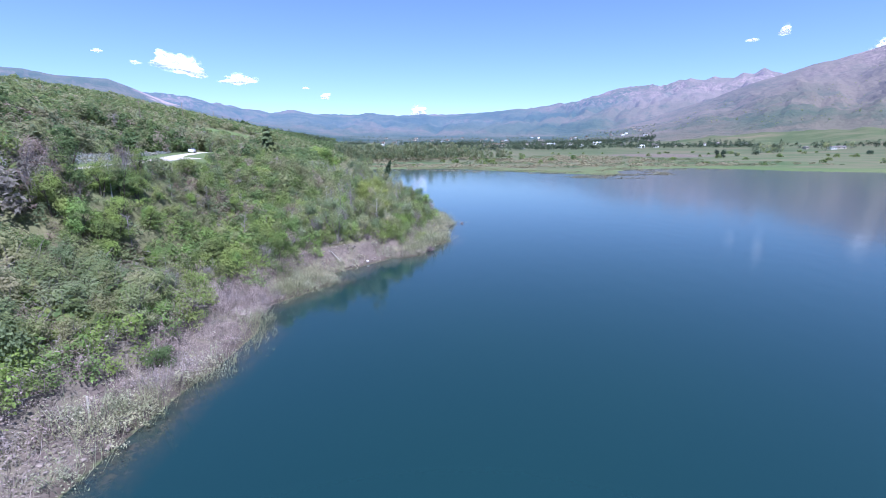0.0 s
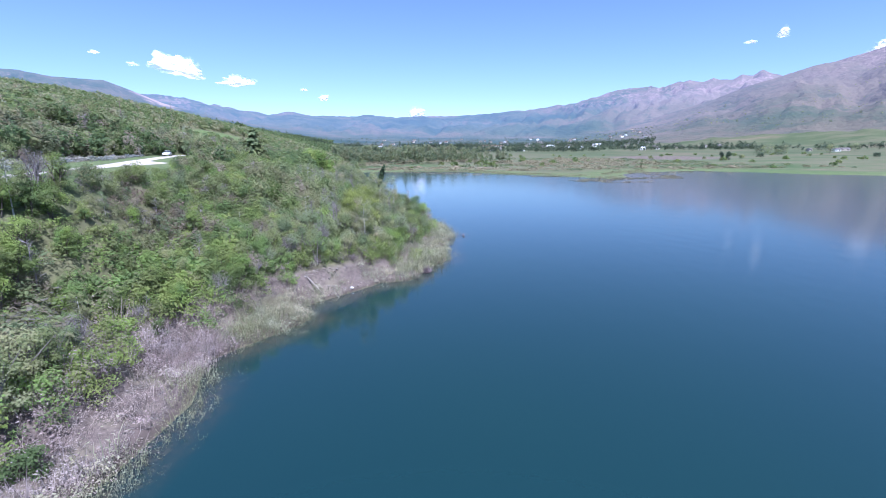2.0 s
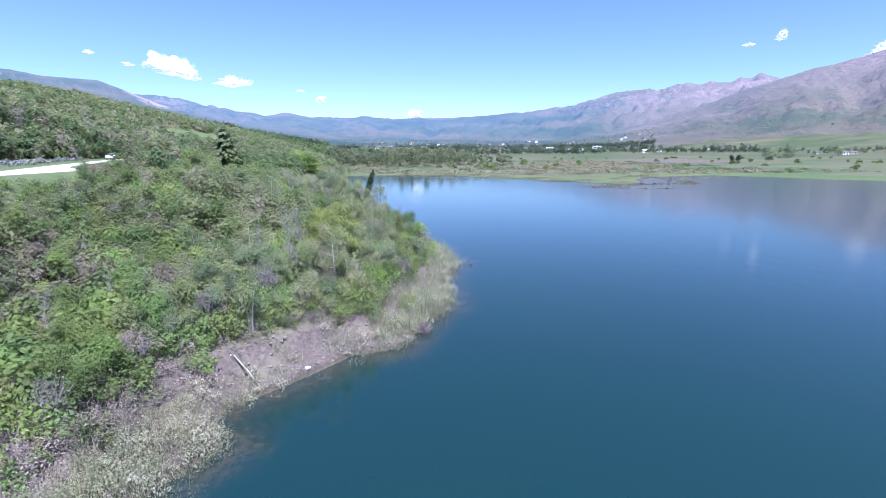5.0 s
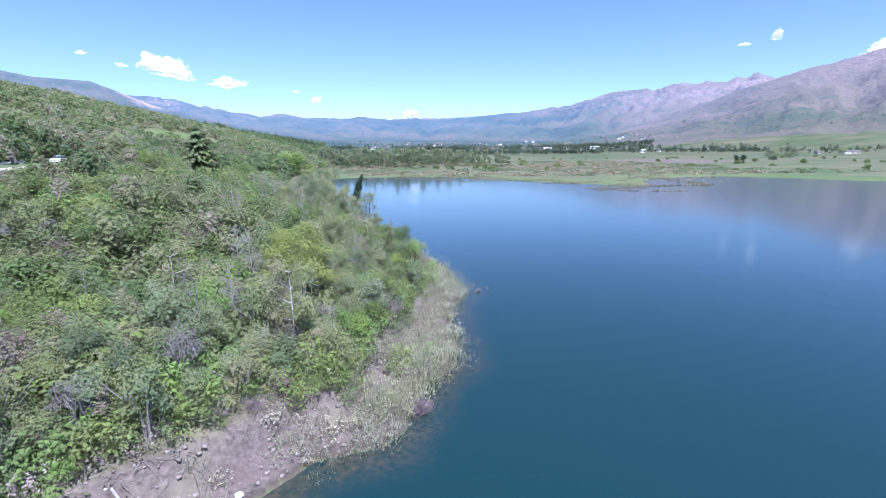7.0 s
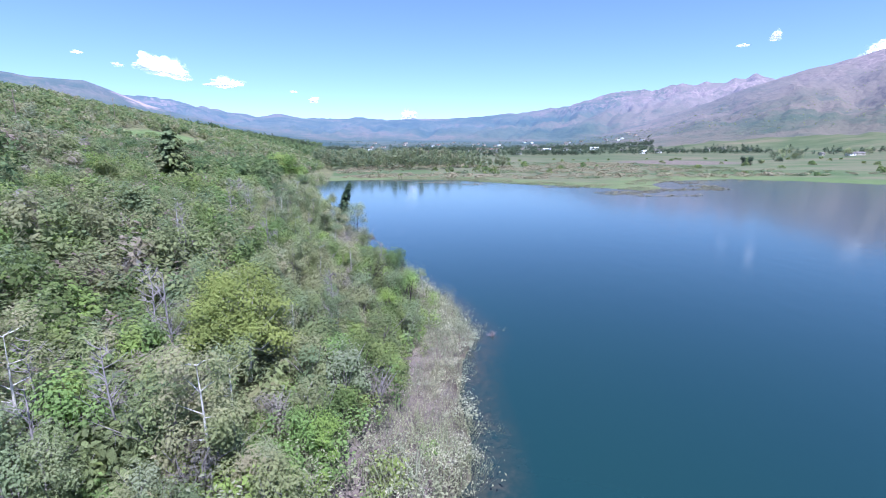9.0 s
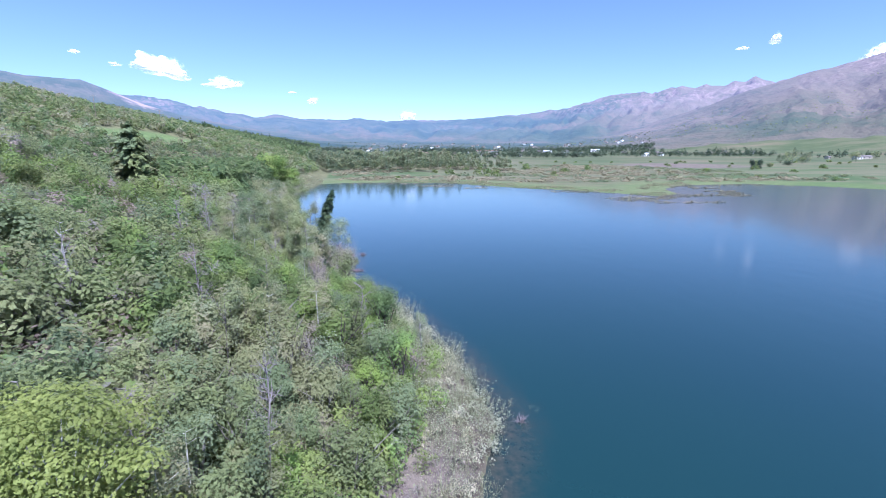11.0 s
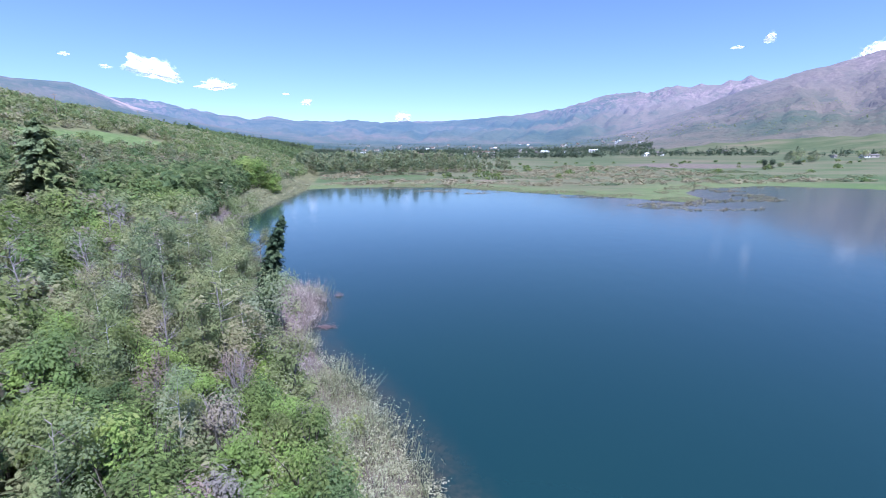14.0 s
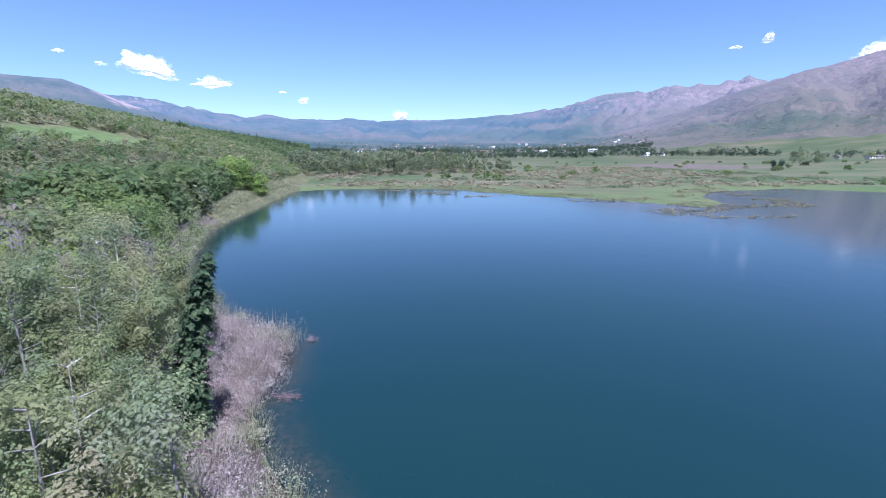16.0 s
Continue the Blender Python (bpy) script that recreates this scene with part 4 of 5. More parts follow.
R_PINK = [reed_clump(220 + i, 28, 0.6, 1.1, 0.020) for i in range(6)]
stuff("shore_willow_thicket", scatter(R_SAGE, rows(rng, X[sg], Y[sg], zz[sg], 0.6, 1.25, (0.7, 1.25)) * np.stack([np.ones(sg.sum())] * 4 + [low[sg] * (1 + 0.5 * np.exp(-((Y[sg] - 91) / 7) ** 2))] + [np.ones(sg.sum())], 1)), LEAF_SAGE, "pale sage-green willow thicket along the waterline", "thicket")
stuff("dry_shore_thicket", scatter(R_PINK, rows(rng, X[pk], Y[pk], zz[pk], 0.6, 1.3, (0.6, 1.2)) * np.stack([np.ones(pk.sum())] * 4 + [low[pk]] + [np.ones(pk.sum())], 1)), LEAF_PINK, "leafless mauve-grey thicket on the bank", "thicket")
# rounded low willows and bare bushes among the reeds
X, Y, Z, S, RD, rng = sites(-75, 8, 4, 262, 1.25, 29)
u = rng.random(len(X))
ok = (S > -0.4) & (S < np.where(Y < 66, 8.0, 5.5)) & (u < 0.62 * (1 - 0.8 * bare(X, Y))) & (fbm(X * 0.22, Y * 0.22, 3, 91) < 0.66) & ~((Y > 84) & (Y < 112) & (S > 2.5))
tone_ = fbm(X * 0.09, Y * 0.09, 3, 95) + 0.05 * (S - 2.5) + np.where((Y > 150) & (Y < 182), 0.2, 0) - np.where((Y > 80) & (Y < 150), 0.2, 0)
mauve = tone_ + 0.12 * (u - 0.3) > 0.55
B_LOW = [broadleaf(245 + i, 1.35, 0.75, 150, 0.075, 3, 2.0)[1] for i in range(5)]
for sel_, leaf, name, label in ((ok & ~mauve, LEAF_SAGE, "low_willows", "rounded pale sage-green willow bushes by the water"), (ok & mauve, LEAF_PINK, "bare_bank_bushes", "rounded leafless mauve-grey bushes on the bank")):
    stuff(name, scatter(B_LOW, rows(rng, X[sel_], Y[sel_], np.maximum(Z[sel_], -0.1), 0.6, 1.3, (0.7, 1.2))), leaf, label, "bushes")
# dead twigs strewn on the open beach and small plants on the bank
X, Y, Z, S, RD, rng = sites(-30, 8, 18, 160, 0.8, 25)
u = rng.random(len(X))
ok = (S > 0.8) & (S < 9) & (u < 0.30 + 0.35 * bare(X, Y))
LITTER = []
for i in range(5):
    rg_ = np.random.default_rng(240 + i)
    LITTER.append(join([tube([(a := rg_.normal(size=3) * np.array([0.35, 0.35, 0.03]) + np.array([0, 0, 0.06])), a + rg_.normal(size=3) * np.array([0.35, 0.35, 0.08])], [0.018, 0.006], 3) for _ in range(14)]))
stuff("beach_driftwood_twigs", scatter(LITTER, rows(rng, X[ok], Y[ok], Z[ok], 0.7, 1.4, (0.8, 1.2), -0.02)), BARK_MID, "grey dead twigs strewn over the bare beach", "twigs")
ok = (S > np.where((Y > 66) & (Y < 88), 3.8 - 1.0 * np.exp(-((Y - 81) / 5) ** 2) + 6.0 * np.maximum(fbm(X * 0.28, Y * 0.28, 2, 9) - 0.5, 0), 5.0)) & (S < 10.5) & (u > np.where((Y > 64) & (Y < 92), 0.4, 0.58))
ok |= (Y > 88) & (Y < 142) & (S > 2.2) & (S < 5.2) & (u > 0.95)
LOW = [broadleaf(250 + i, 1.8, 1.05, 260, 0.13, 3, 1.6)[1] for i in range(4)]
stuff("bank_bushes", scatter(LOW, rows(rng, X[ok], Y[ok], Z[ok], 0.65, 1.4)), LEAF_GREEN, "low green bushes on top of the bank", "bush")
X, Y, Z, S, RD, rng = sites(-45, 5, 22, 190, 2.0, 26)
ok = (S > 9) & (S < 30) & (RD > 21) & (rng.random(len(X)) < 0.75)
UNDER = [broadleaf(260 + i, 2.0, 1.2, 170, 0.17, 3, 2.2)[1] for i in range(4)]
stuff("undergrowth", scatter(UNDER, rows(rng, X[ok], Y[ok], Z[ok], 0.7, 1.3)), LEAF_GREY, "grey-green undergrowth below the trees", "undergrowth")
# low reeds round the head of the bay
X, Y, Z, S, RD, rng = sites(-92, -25, 255, 400, 1.5, 27)
ok = (S > -1.0) & (S < 14) & (rng.random(len(X)) < 0.8)
R_FAR = [reed_clump(280 + i, 16, 1.0, 1.3, 0.10) for i in range(4)]
stuff("bay_reeds", scatter(R_FAR, rows(rng, X[ok], Y[ok], np.maximum(Z[ok], -0.1), 0.7, 1.2, (0.6, 1.1))), LEAF_SAGE, "pale green reeds round the head of the bay", "reeds")
X, Y, Z, S, RD, rng = sites(-30, 150, 270, 420, 2.2, 28)
d = seg_dist(X, Y, SHORE, True)
lk = in_lake(X, Y)
pn = fbm(X * 0.05, Y * 0.09, 3, 97)
ok = np.where(lk, (d < 30) & (pn > 0.63), (d < 14) & (pn > 0.42)) & (S < -6)
R_BRN = [reed_clump(290 + i, 12, 1.1, 0.9, 0.12) for i in range(4)]
stuff("flooded_sedge", scatter(R_BRN, rows(rng, X[ok], Y[ok], np.maximum(Z[ok], -0.05), 0.7, 1.2, (0.4, 1.0))), LEAF_STRAW, "brownish sedge standing in the shallow far water", "sedge")

# ---- the far plain ----
X, Y, Z, S, RD, rng = sites(-80, 520, 380, 780, 5.6, 31)
d = seg_dist(X, Y, SHORE, True)
lk = in_lake(X, Y)
pn = fbm(X * 0.012, Y * 0.03, 3, 101)
ok = ~lk & (S < -6) & (pn > 0.455) & (Y < 640 + 0.1 * X) & (rng.random(len(X)) < 0.42) & (X < 300 - 0.4 * (Y - 400)) & (d > 10)
MOUND = [crown(np.random.default_rng(300 + i), [(0, 0, 0.5, 2.6, 2.2, 0.9), (1.6, 0.6, 0.4, 1.6, 1.4, 0.8), (-1.5, -0.7, 0.5, 1.5, 1.3, 0.9)], 84, 0.6, 0.3) for i in range(4)]
pk = ok & (pn > 0.53)
stuff("meadow_sedge_mounds", scatter(MOUND, rows(rng, X[pk], Y[pk], Z[pk], 0.8, 1.9, (0.4, 0.85))), LEAF_STRAW, "straw-coloured brush mounds on the wet meadow", "brush")
sg = ok & ~pk
stuff("meadow_willow_mounds", scatter(MOUND, rows(rng, X[sg], Y[sg], Z[sg], 0.6, 1.6, (0.4, 0.9))), LEAF_POPLAR, "grey-green willow mounds on the wet meadow", "brush")
pick = ~lk & (S < -10) & (rng.random(len(X)) < 0.009)
BUSH = [broadleaf(310 + i, 3.2, 2.6, 90, 0.9)[1] for i in range(3)]
stuff("meadow_bushes", scatter(BUSH, rows(rng, X[pick], Y[pick], Z[pick], 0.7, 1.4)), LEAF_GREEN, "scattered dark green bushes on the meadow", "bush")
# cottonwoods behind the bay
X, Y, Z, S, RD, rng = sites(-190, 75, 480, 760, 7.5, 32)
ok = (S < 16) & (Y > 500 + 0.25 * np.maximum(X + 60, 0)) & (fbm(X * 0.02, Y * 0.02, 2, 104) < 0.74) & (X < 60 - 0.2 * (Y - 600)) & (rng.random(len(X)) < np.interp(X, [-60, 60], [1.0, 0.25]))
POPLAR = [aspen(320 + i, 11, 2.4, 190, 0.85)[1] for i in range(4)]
stuff("cottonwood_wood", scatter(POPLAR, rows(rng, X[ok], Y[ok], Z[ok], 0.6, 1.4)), LEAF_POPLAR, "grey-green cottonwoods behind the head of the bay", "woodland")
# trees among the houses of the far town
rng = np.random.default_rng(33)
n = 4600
ty = 1020 + 1400 * rng.random(n) ** 1.7
tx = rng.uniform(-0.34, 0.62, n) * ty
row = rng.random(n) < 0.3
ty = np.where(row, 1500 + rng.normal(size=n) * 12 + 0.1 * np.abs(tx), ty)
keep = (fbm(tx * 0.006, ty * 0.01, 3, 107) > 0.40) & ((tx < 0.42 * ty) | (ty < 1250)) & ~((tx > 140) & (tx < 260) & (ty > 1300) & (rng.random(n) < 0.5))
tx, ty = tx[keep], ty[keep]
lx = np.concatenate([rng.uniform(640, 960, 40), rng.uniform(560, 980, 60), rng.uniform(-60, 560, 50)])
ly = np.concatenate([900 + rng.normal(size=40) * 9, 1010 + rng.normal(size=60) * 12, 1440 + rng.normal(size=50) * 8])
tx, ty = np.concatenate([tx, lx]), np.concatenate([ty, ly])
tz = terrain(tx, ty)[0]
TOWN = [broadleaf(330 + i, 10, 3.8, 36, 2.0)[1] for i in range(3)] + [aspen(340, 14, 2.2, 36, 1.6)[1]]
sel = rng.random(len(tx))
DARKLEAF = leaf_material("leaf_dark_town", [(0.0, (0.06, 0.085, 0.055)), (0.5, (0.10, 0.13, 0.08)), (1.0, (0.17, 0.19, 0.115))], ragged=2.5, gaps=0.4)
stuff("town_trees", scatter(TOWN, rows(rng, tx, ty, tz, 0.55, 1.15) * np.stack([np.ones(len(tx))] * 4 + [np.where(ty > 1650, 0.6, 1.0), np.ones(len(tx))], 1)), DARKLEAF, "dark shade trees among the houses of the town", "trees")
# dots of brush on the foot of the mountains
n = 1300
r_ = rng.uniform(1700, 2700, n)
a_ = np.radians(rng.uniform(12, 44, n))
bx, by = r_ * np.sin(a_), r_ * np.cos(a_)
keep = fbm(bx * 0.004, by * 0.008, 3, 111) > 0.5
bx, by = bx[keep], by[keep]
stuff("mountain_brush", scatter([broadleaf(350 + i, 8, 9, 26, 4.5)[1] for i in range(3)], rows(rng, bx, by, terrain(bx, by)[0], 0.12, 0.34)), LEAF_HILL, "dark brush dotting the foot of the mountain", "brush")


def field_tree(x, y, h, r, seed, label, leaf=LEAF_GREY):
    ob = thing("field_tree", label, "tree", "trees on the plain", pose(x, y, ground_z(x, y)))
    t, c = broadleaf(seed, h, r, 420, 0.75)
    part("trunk", t, BARK_DARK, ob)
    part("crown", c, leaf, ob)
    return ob


field_tree(299, 548, 9.5, 2.6, 401, "slim green tree, one of a pair on the meadow", DARKLEAF)
field_tree(307, 548, 10.0, 3.0, 402, "slim green tree, one of a pair on the meadow", DARKLEAF)
for i, (x, y, h, r) in enumerate([(446, 718, 13, 6), (458, 724, 16, 6), (470, 730, 18, 7), (482, 722, 15, 7), (494, 735, 14, 6), (462, 700, 9, 5), (400, 640, 5, 4), (560, 735, 15, 5), (352, 600, 4, 3), (520, 610, 5, 4), (610, 800, 12, 8), (690, 850, 13, 7)]):
    field_tree(x, y, h, r, 410 + i, "rounded grey-green tree standing on the plain", LEAF_GREY if i % 3 else DARKLEAF)
for i, (x, y, h, r) in enumerate([(-80, 333, 14.0, 6.2), (-90, 343, 13.0, 6.5), (-74.5, 336, 9.0, 4.6)]):
    ob = thing("round_bush", "rounded bright green bush at the head of the bay", "bush", "round bushes by the bay", pose(x, y, ground_z(x, y)))
    t, c = broadleaf(430 + i, h, r, 2600, 0.5)
    part("trunk", t, BARK_DARK, ob)
    part("crown", c, LEAF_LIME, ob)

# ---- houses of the far town ----
WHITE = plain_material("white_siding", (0.66, 0.66, 0.64), (0.8, 0.8, 0.78), 0.5)
TAN = plain_material("tan_siding", (0.38, 0.33, 0.27), (0.5, 0.44, 0.37), 0.5)
ROOF_DARK = plain_material("dark_roof", (0.10, 0.09, 0.09), (0.18, 0.16, 0.15), 0.8)
ROOF_RED = plain_material("brown_red_roof", (0.16, 0.10, 0.085), (0.24, 0.15, 0.12), 0.8)
ROOF_PALE = plain_material("pale_metal_roof", (0.62, 0.64, 0.66), (0.8, 0.81, 0.82), 0.3, 0.45, 0.3)
GLASS = plain_material("dark_window", (0.03, 0.04, 0.05), (0.06, 0.07, 0.08), 1.0, 0.15)


def box(x0, x1, y0, y1, z0, z1):
    v = np.array([(x, y, z) for z in (z0, z1) for y in (y0, y1) for x in (x0, x1)], float)
    f = np.array([(0, 2, 3, 1), (4, 5, 7, 6), (0, 1, 5, 4), (2, 6, 7, 3), (0, 4, 6, 2), (1, 3, 7, 5)])
    return v, f


def house(x, y, w, d, h, pitch, wall, roof, label, turn=0.0, cat="house"):
    """Gabled building with an overhanging roof, a door and windows to the front."""
    ob = thing("house" if cat == "house" else "long_barn", label, cat, "houses of the town" if cat == "house" else "", pose(x, y, ground_z(x, y), 0, 0, turn))
    g = h + d / 2 * pitch
    v = np.array([(-w / 2, -d / 2, -1), (w / 2, -d / 2, -1), (w / 2, d / 2, -1), (-w / 2, d / 2, -1), (-w / 2, -d / 2, h), (w / 2, -d / 2, h), (w / 2, d / 2, h), (-w / 2, d / 2, h), (-w / 2, 0, g), (w / 2, 0, g)], float)
    me = bpy.data.meshes.new("wall")
    me.from_pydata([tuple(p) for p in v], [], [(0, 1, 5, 4), (2, 3, 7, 6), (3, 0, 4, 8, 7), (1, 2, 6, 9, 5)])
    me.materials.append(wall)
    part("wall", me, None, ob)
    o, t = 0.5, 0.25
    dz = o * pitch
    rv, rf = [], []
    for sgn in (-1, 1):
        b = len(rv)
        rv += [(-w / 2 - o, sgn * (d / 2 + o), h - dz), (w / 2 + o, sgn * (d / 2 + o), h - dz), (w / 2 + o, 0, g), (-w / 2 - o, 0, g)]
        rv += [(p[0], p[1], p[2] + t) for p in rv[b:b + 4]]
        rf += [(b, b + 1, b + 2, b + 3), (b + 4, b + 7, b + 6, b + 5), (b, b + 4, b + 5, b + 1), (b + 1, b + 5, b + 6, b + 2), (b + 3, b + 7, b + 4, b)]
    part("roof", (np.array(rv, float), np.array(rf)), roof, ob)
    for k in range(max(2, int(w // 6))):
        cx = -w / 2 + (k + 0.5) * w / max(2, int(w // 6))
        part("window", box(cx - 0.8, cx + 0.8, -d / 2 - 0.06, -d / 2 + 0.05, h * 0.35, h * 0.8), GLASS, ob)
    part("door", box(w * 0.28 - 0.5, w * 0.28 + 0.5, -d / 2 - 0.08, -d / 2 + 0.05, 0, 2.1), ROOF_DARK, ob)
    return ob


house(134, 1395, 58, 16, 5.5, 0.35, WHITE, ROOF_RED, "long white barn with a brown-red roof in the town", 4, "barn")
house(293, 1390, 20, 12, 5, 0.5, WHITE, ROOF_PALE, "white house with a pale metal roof in the town", 0)
house(338, 1380, 17, 11, 5, 0.6, WHITE, ROOF_DARK, "white house with a dark roof beside the field", 20)
house(430, 1420, 22, 12, 5, 0.5, WHITE, ROOF_PALE, "white house with a pale metal roof in the town", -10)
house(640, 826, 11, 8, 3.5, 0.5, WHITE, ROOF_DARK, "white farmhouse with a dark roof on the plain", 10)
house(662, 838, 15, 9, 3.5, 0.4, TAN, ROOF_DARK, "tan farm building with a dark roof on the plain", -8)
house(618, 856, 8, 6, 3, 0.5, TAN, ROOF_DARK, "small tan farm shed with a dark roof", 25)
house(-60, 1300, 46, 14, 4, 0.15, WHITE, ROOF_PALE, "long low white building at the edge of the woods", 0)
house(-190, 430, 6, 4.5, 2.4, 0.5, TAN, ROOF_PALE, "pale farmhouse at the end of the hay field", 15)
rng = np.random.default_rng(55)
for i in range(80):
    y = rng.uniform(1080, 2300)
    x = rng.uniform(-0.16, 0.62 if y < 1300 else 0.4) * y
    wl, rf = [(TAN, ROOF_DARK), (TAN, ROOF_DARK), (WHITE, ROOF_DARK), (TAN, ROOF_RED), (TAN, ROOF_DARK), (WHITE, ROOF_PALE), (TAN, ROOF_DARK)][i % 7]
    names = {WHITE: "white", TAN: "tan"}, {ROOF_DARK: "dark", ROOF_PALE: "pale metal", ROOF_RED: "brown-red"}
    house(x, y, rng.uniform(9, 15), rng.uniform(7, 10), rng.uniform(3, 4.5), rng.uniform(0.4, 0.8), wl, rf, f"{names[0][wl]} house with a {names[1][rf]} roof among trees", rng.uniform(-40, 40))

# ---- clouds ----
def cloud_material():
    w = Mat("cloud")
    w.base((0.95, 0.95, 0.96), 1.0, spec=0.0)
    # weak white glow added to lift the cloud's shaded parts
    w.bsdf.inputs["Emission Color"].default_value = (0.95, 0.97, 1, 1)
    w.bsdf.inputs["Emission Strength"].default_value = 0.12
    tp = w.node("ShaderNodeBsdfTransparent")
    mx = w.node("ShaderNodeMixShader")
    n = w.remap(w.noise(w.pos(), 0.010, 5, 0.6), 0.3, 0.7, -0.35, 0.35)
    thin = w.math("ADD", w.attr("thin").outputs["Fac"], n)
    w.link(w.remap(thin, 0.0, 1.0, 0.22, 1.0), mx.inputs[0])
    w.link(w.bsdf.outputs[0], mx.inputs[1])
    w.link(tp.outputs[0], mx.inputs[2])
    w.link(mx.outputs[0], w.out.inputs[0])
    return w.m


CLOUD = cloud_material()


def cloud(az, el, wide, high, wisp, seed, tilt=0.0, label="small white cumulus cloud"):
    """A lumpy cumulus with a flat base and thin rims, at a far distance; sizes in degrees of the sky."""
    R = 4650.0
    w, h = R * math.radians(wide) / 2, R * math.radians(high) / 2
    a, e = math.radians(az), math.radians(el)
    c = Vector((R * math.sin(a) * math.cos(e), R * math.cos(a) * math.cos(e), R * math.sin(e) + 18))
    nt, npx = 30, 60
    V, thin = [], []
    for i in range(nt + 1):
        for j in range(npx):
            t, p = math.pi * i / nt, 2 * math.pi * j / npx
            d = Vector((math.sin(t) * math.cos(p), math.cos(t), math.sin(t) * math.sin(p)))
            q = Vector((d.x * wide / max(high, 0.3) * 0.55, d.y, d.z)) + Vector((seed * 7.3, 0, 0))
            lump = 0.75 + 0.55 * noise.noise(q * 1.3) + 0.34 * abs(noise.noise(q * 2.9)) + 0.15 * noise.noise(q * 6.0)
            x, z = d.x * w * lump, d.z * h * lump * (1.0 if d.z > 0 else 0.45)
            V.append((x, d.y * h * 0.8 * lump, z - 0.3 * h + tilt * x))
            thin.append(wisp + float(smooth(0.55, 1.0, math.hypot(d.x, d.z))))
    Q = [(i * npx + j, i * npx + (j + 1) % npx, (i + 1) * npx + (j + 1) % npx, (i + 1) * npx + j) for i in range(nt) for j in range(npx)]
    me = mesh_np("cloud", V, Q, CLOUD, True)
    at = me.attributes.new("thin", "FLOAT", "POINT")
    at.data.foreach_set("value", np.array(thin, np.float32))
    ob = tagged(new("cloud", me), label, "cloud", "clouds")
    ob.matrix_basis = pose(*c, 0, 0, -az)
    return ob


cloud(-27.5, 8.1, 5.2, 3.2, 0.0, 1, -0.16, "broad white cumulus cloud over the ridge")
cloud(-22.2, 6.8, 3.6, 1.7, 0.05, 2)
cloud(-13.5, 5.45, 1.5, 1.4, 0.1, 3)
cloud(-15.6, 6.15, 1.2, 0.5, 0.45, 4, 0, "thin wisp of white cloud")
cloud(-3.2, 3.85, 2.4, 1.8, 0.1, 5)
cloud(33.0, 10.1, 1.4, 1.7, 0.4, 16)
cloud(30.5, 9.45, 1.6, 0.5, 0.5, 7, 0, "thin wisp of white cloud")
cloud(40.6, 8.0, 3.0, 3.0, 0.0, 8)
cloud(-34.4, 8.7, 1.3, 0.6, 0.5, 9, 0, "thin wisp of white cloud")
cloud(-31.4, 7.95, 1.6, 0.7, 0.55, 10, 0, "thin wisp of white cloud")

# ---- things on the beach and in the shallows ----
X, Y, Z, S, RD, rng = sites(-34, 6, 18, 165, 0.62, 39)
ok = (S > 0.4) & (S < 8) & (rng.random(len(X)) < 0.10 + 0.55 * bare(X, Y))
CLOD = []
for i in range(5):
    v, f = box(-0.11, 0.11, -0.09, 0.09, -0.05, 0.08)
    CLOD.append((v * np.random.default_rng(640 + i).uniform(0.55, 1.25, v.shape), f))
CLAY = plain_material("dry_clay", (0.15, 0.12, 0.105), (0.30, 0.25, 0.22), 3.0, 0.95)
stuff("clay_clods", scatter(CLOD, rows(rng, X[ok], Y[ok], Z[ok], 0.4, 1.7, (0.7, 1.2), 0.0)), CLAY, "crumbled pinkish clay clods on the eroded bank", "clods")
DRIFT = bark_material("driftwood", (0.20, 0.18, 0.16), (0.42, 0.385, 0.345), 8.0)
STONE = plain_material("pale_stone", (0.55, 0.53, 0.5), (0.75, 0.73, 0.7), 6.0, 0.9)
TWIG_PURPLE = bark_material("twig_purple_grey", (0.17, 0.13, 0.135), (0.33, 0.265, 0.27), 9.0)


def log(a, b, r, label, name="log"):
    """A barkless log lying from a to b, with a bend and stubs of limbs."""
    za, zb = ground_z(*a) + r * 0.6, ground_z(*b) + r * 0.6
    p, q = np.array([*a, za]), np.array([*b, zb])
    rng = np.random.default_rng(int(abs(a[0] * 13 + a[1] * 7)))
    mid = (p + q) / 2 + np.array([rng.normal() * 0.06, rng.normal() * 0.06, 0.05])
    ob = thing(name, label, "log", at=Matrix.Translation(p))
    part("trunk", tube([p - p, mid - p, q - p], [r, r * 0.85, r * 0.45], 8), DRIFT, ob, shade=True)
    for k in (0.35, 0.6, 0.8):
        c = (q - p) * k
        part("branch_stub", tube([c, c + np.array([rng.normal() * 0.2, rng.normal() * 0.2, 0.35])], [r * 0.4, r * 0.12], 5), DRIFT, ob)
    return ob


log((-16.4, 75.9), (-13.9, 74.6), 0.075, "pale driftwood log lying on the beach")
log((-12.9, 75.9), (-12.0, 74.9), 0.065, "short pale driftwood log at the water's edge")
log((-24.2, 33.5), (-22.3, 31.0), 0.09, "thin grey log lying across the bank")
log((-17.5, 172.5), (-15.9, 172.0), 0.07, "thin white log among the dry thicket")
log((-17.7, 170.8), (-15.7, 171.2), 0.06, "thin white log among the dry thicket")
log((-2.5, 96.0), (-0.6, 92.5), 0.06, "thin grey branch lying on the beach")


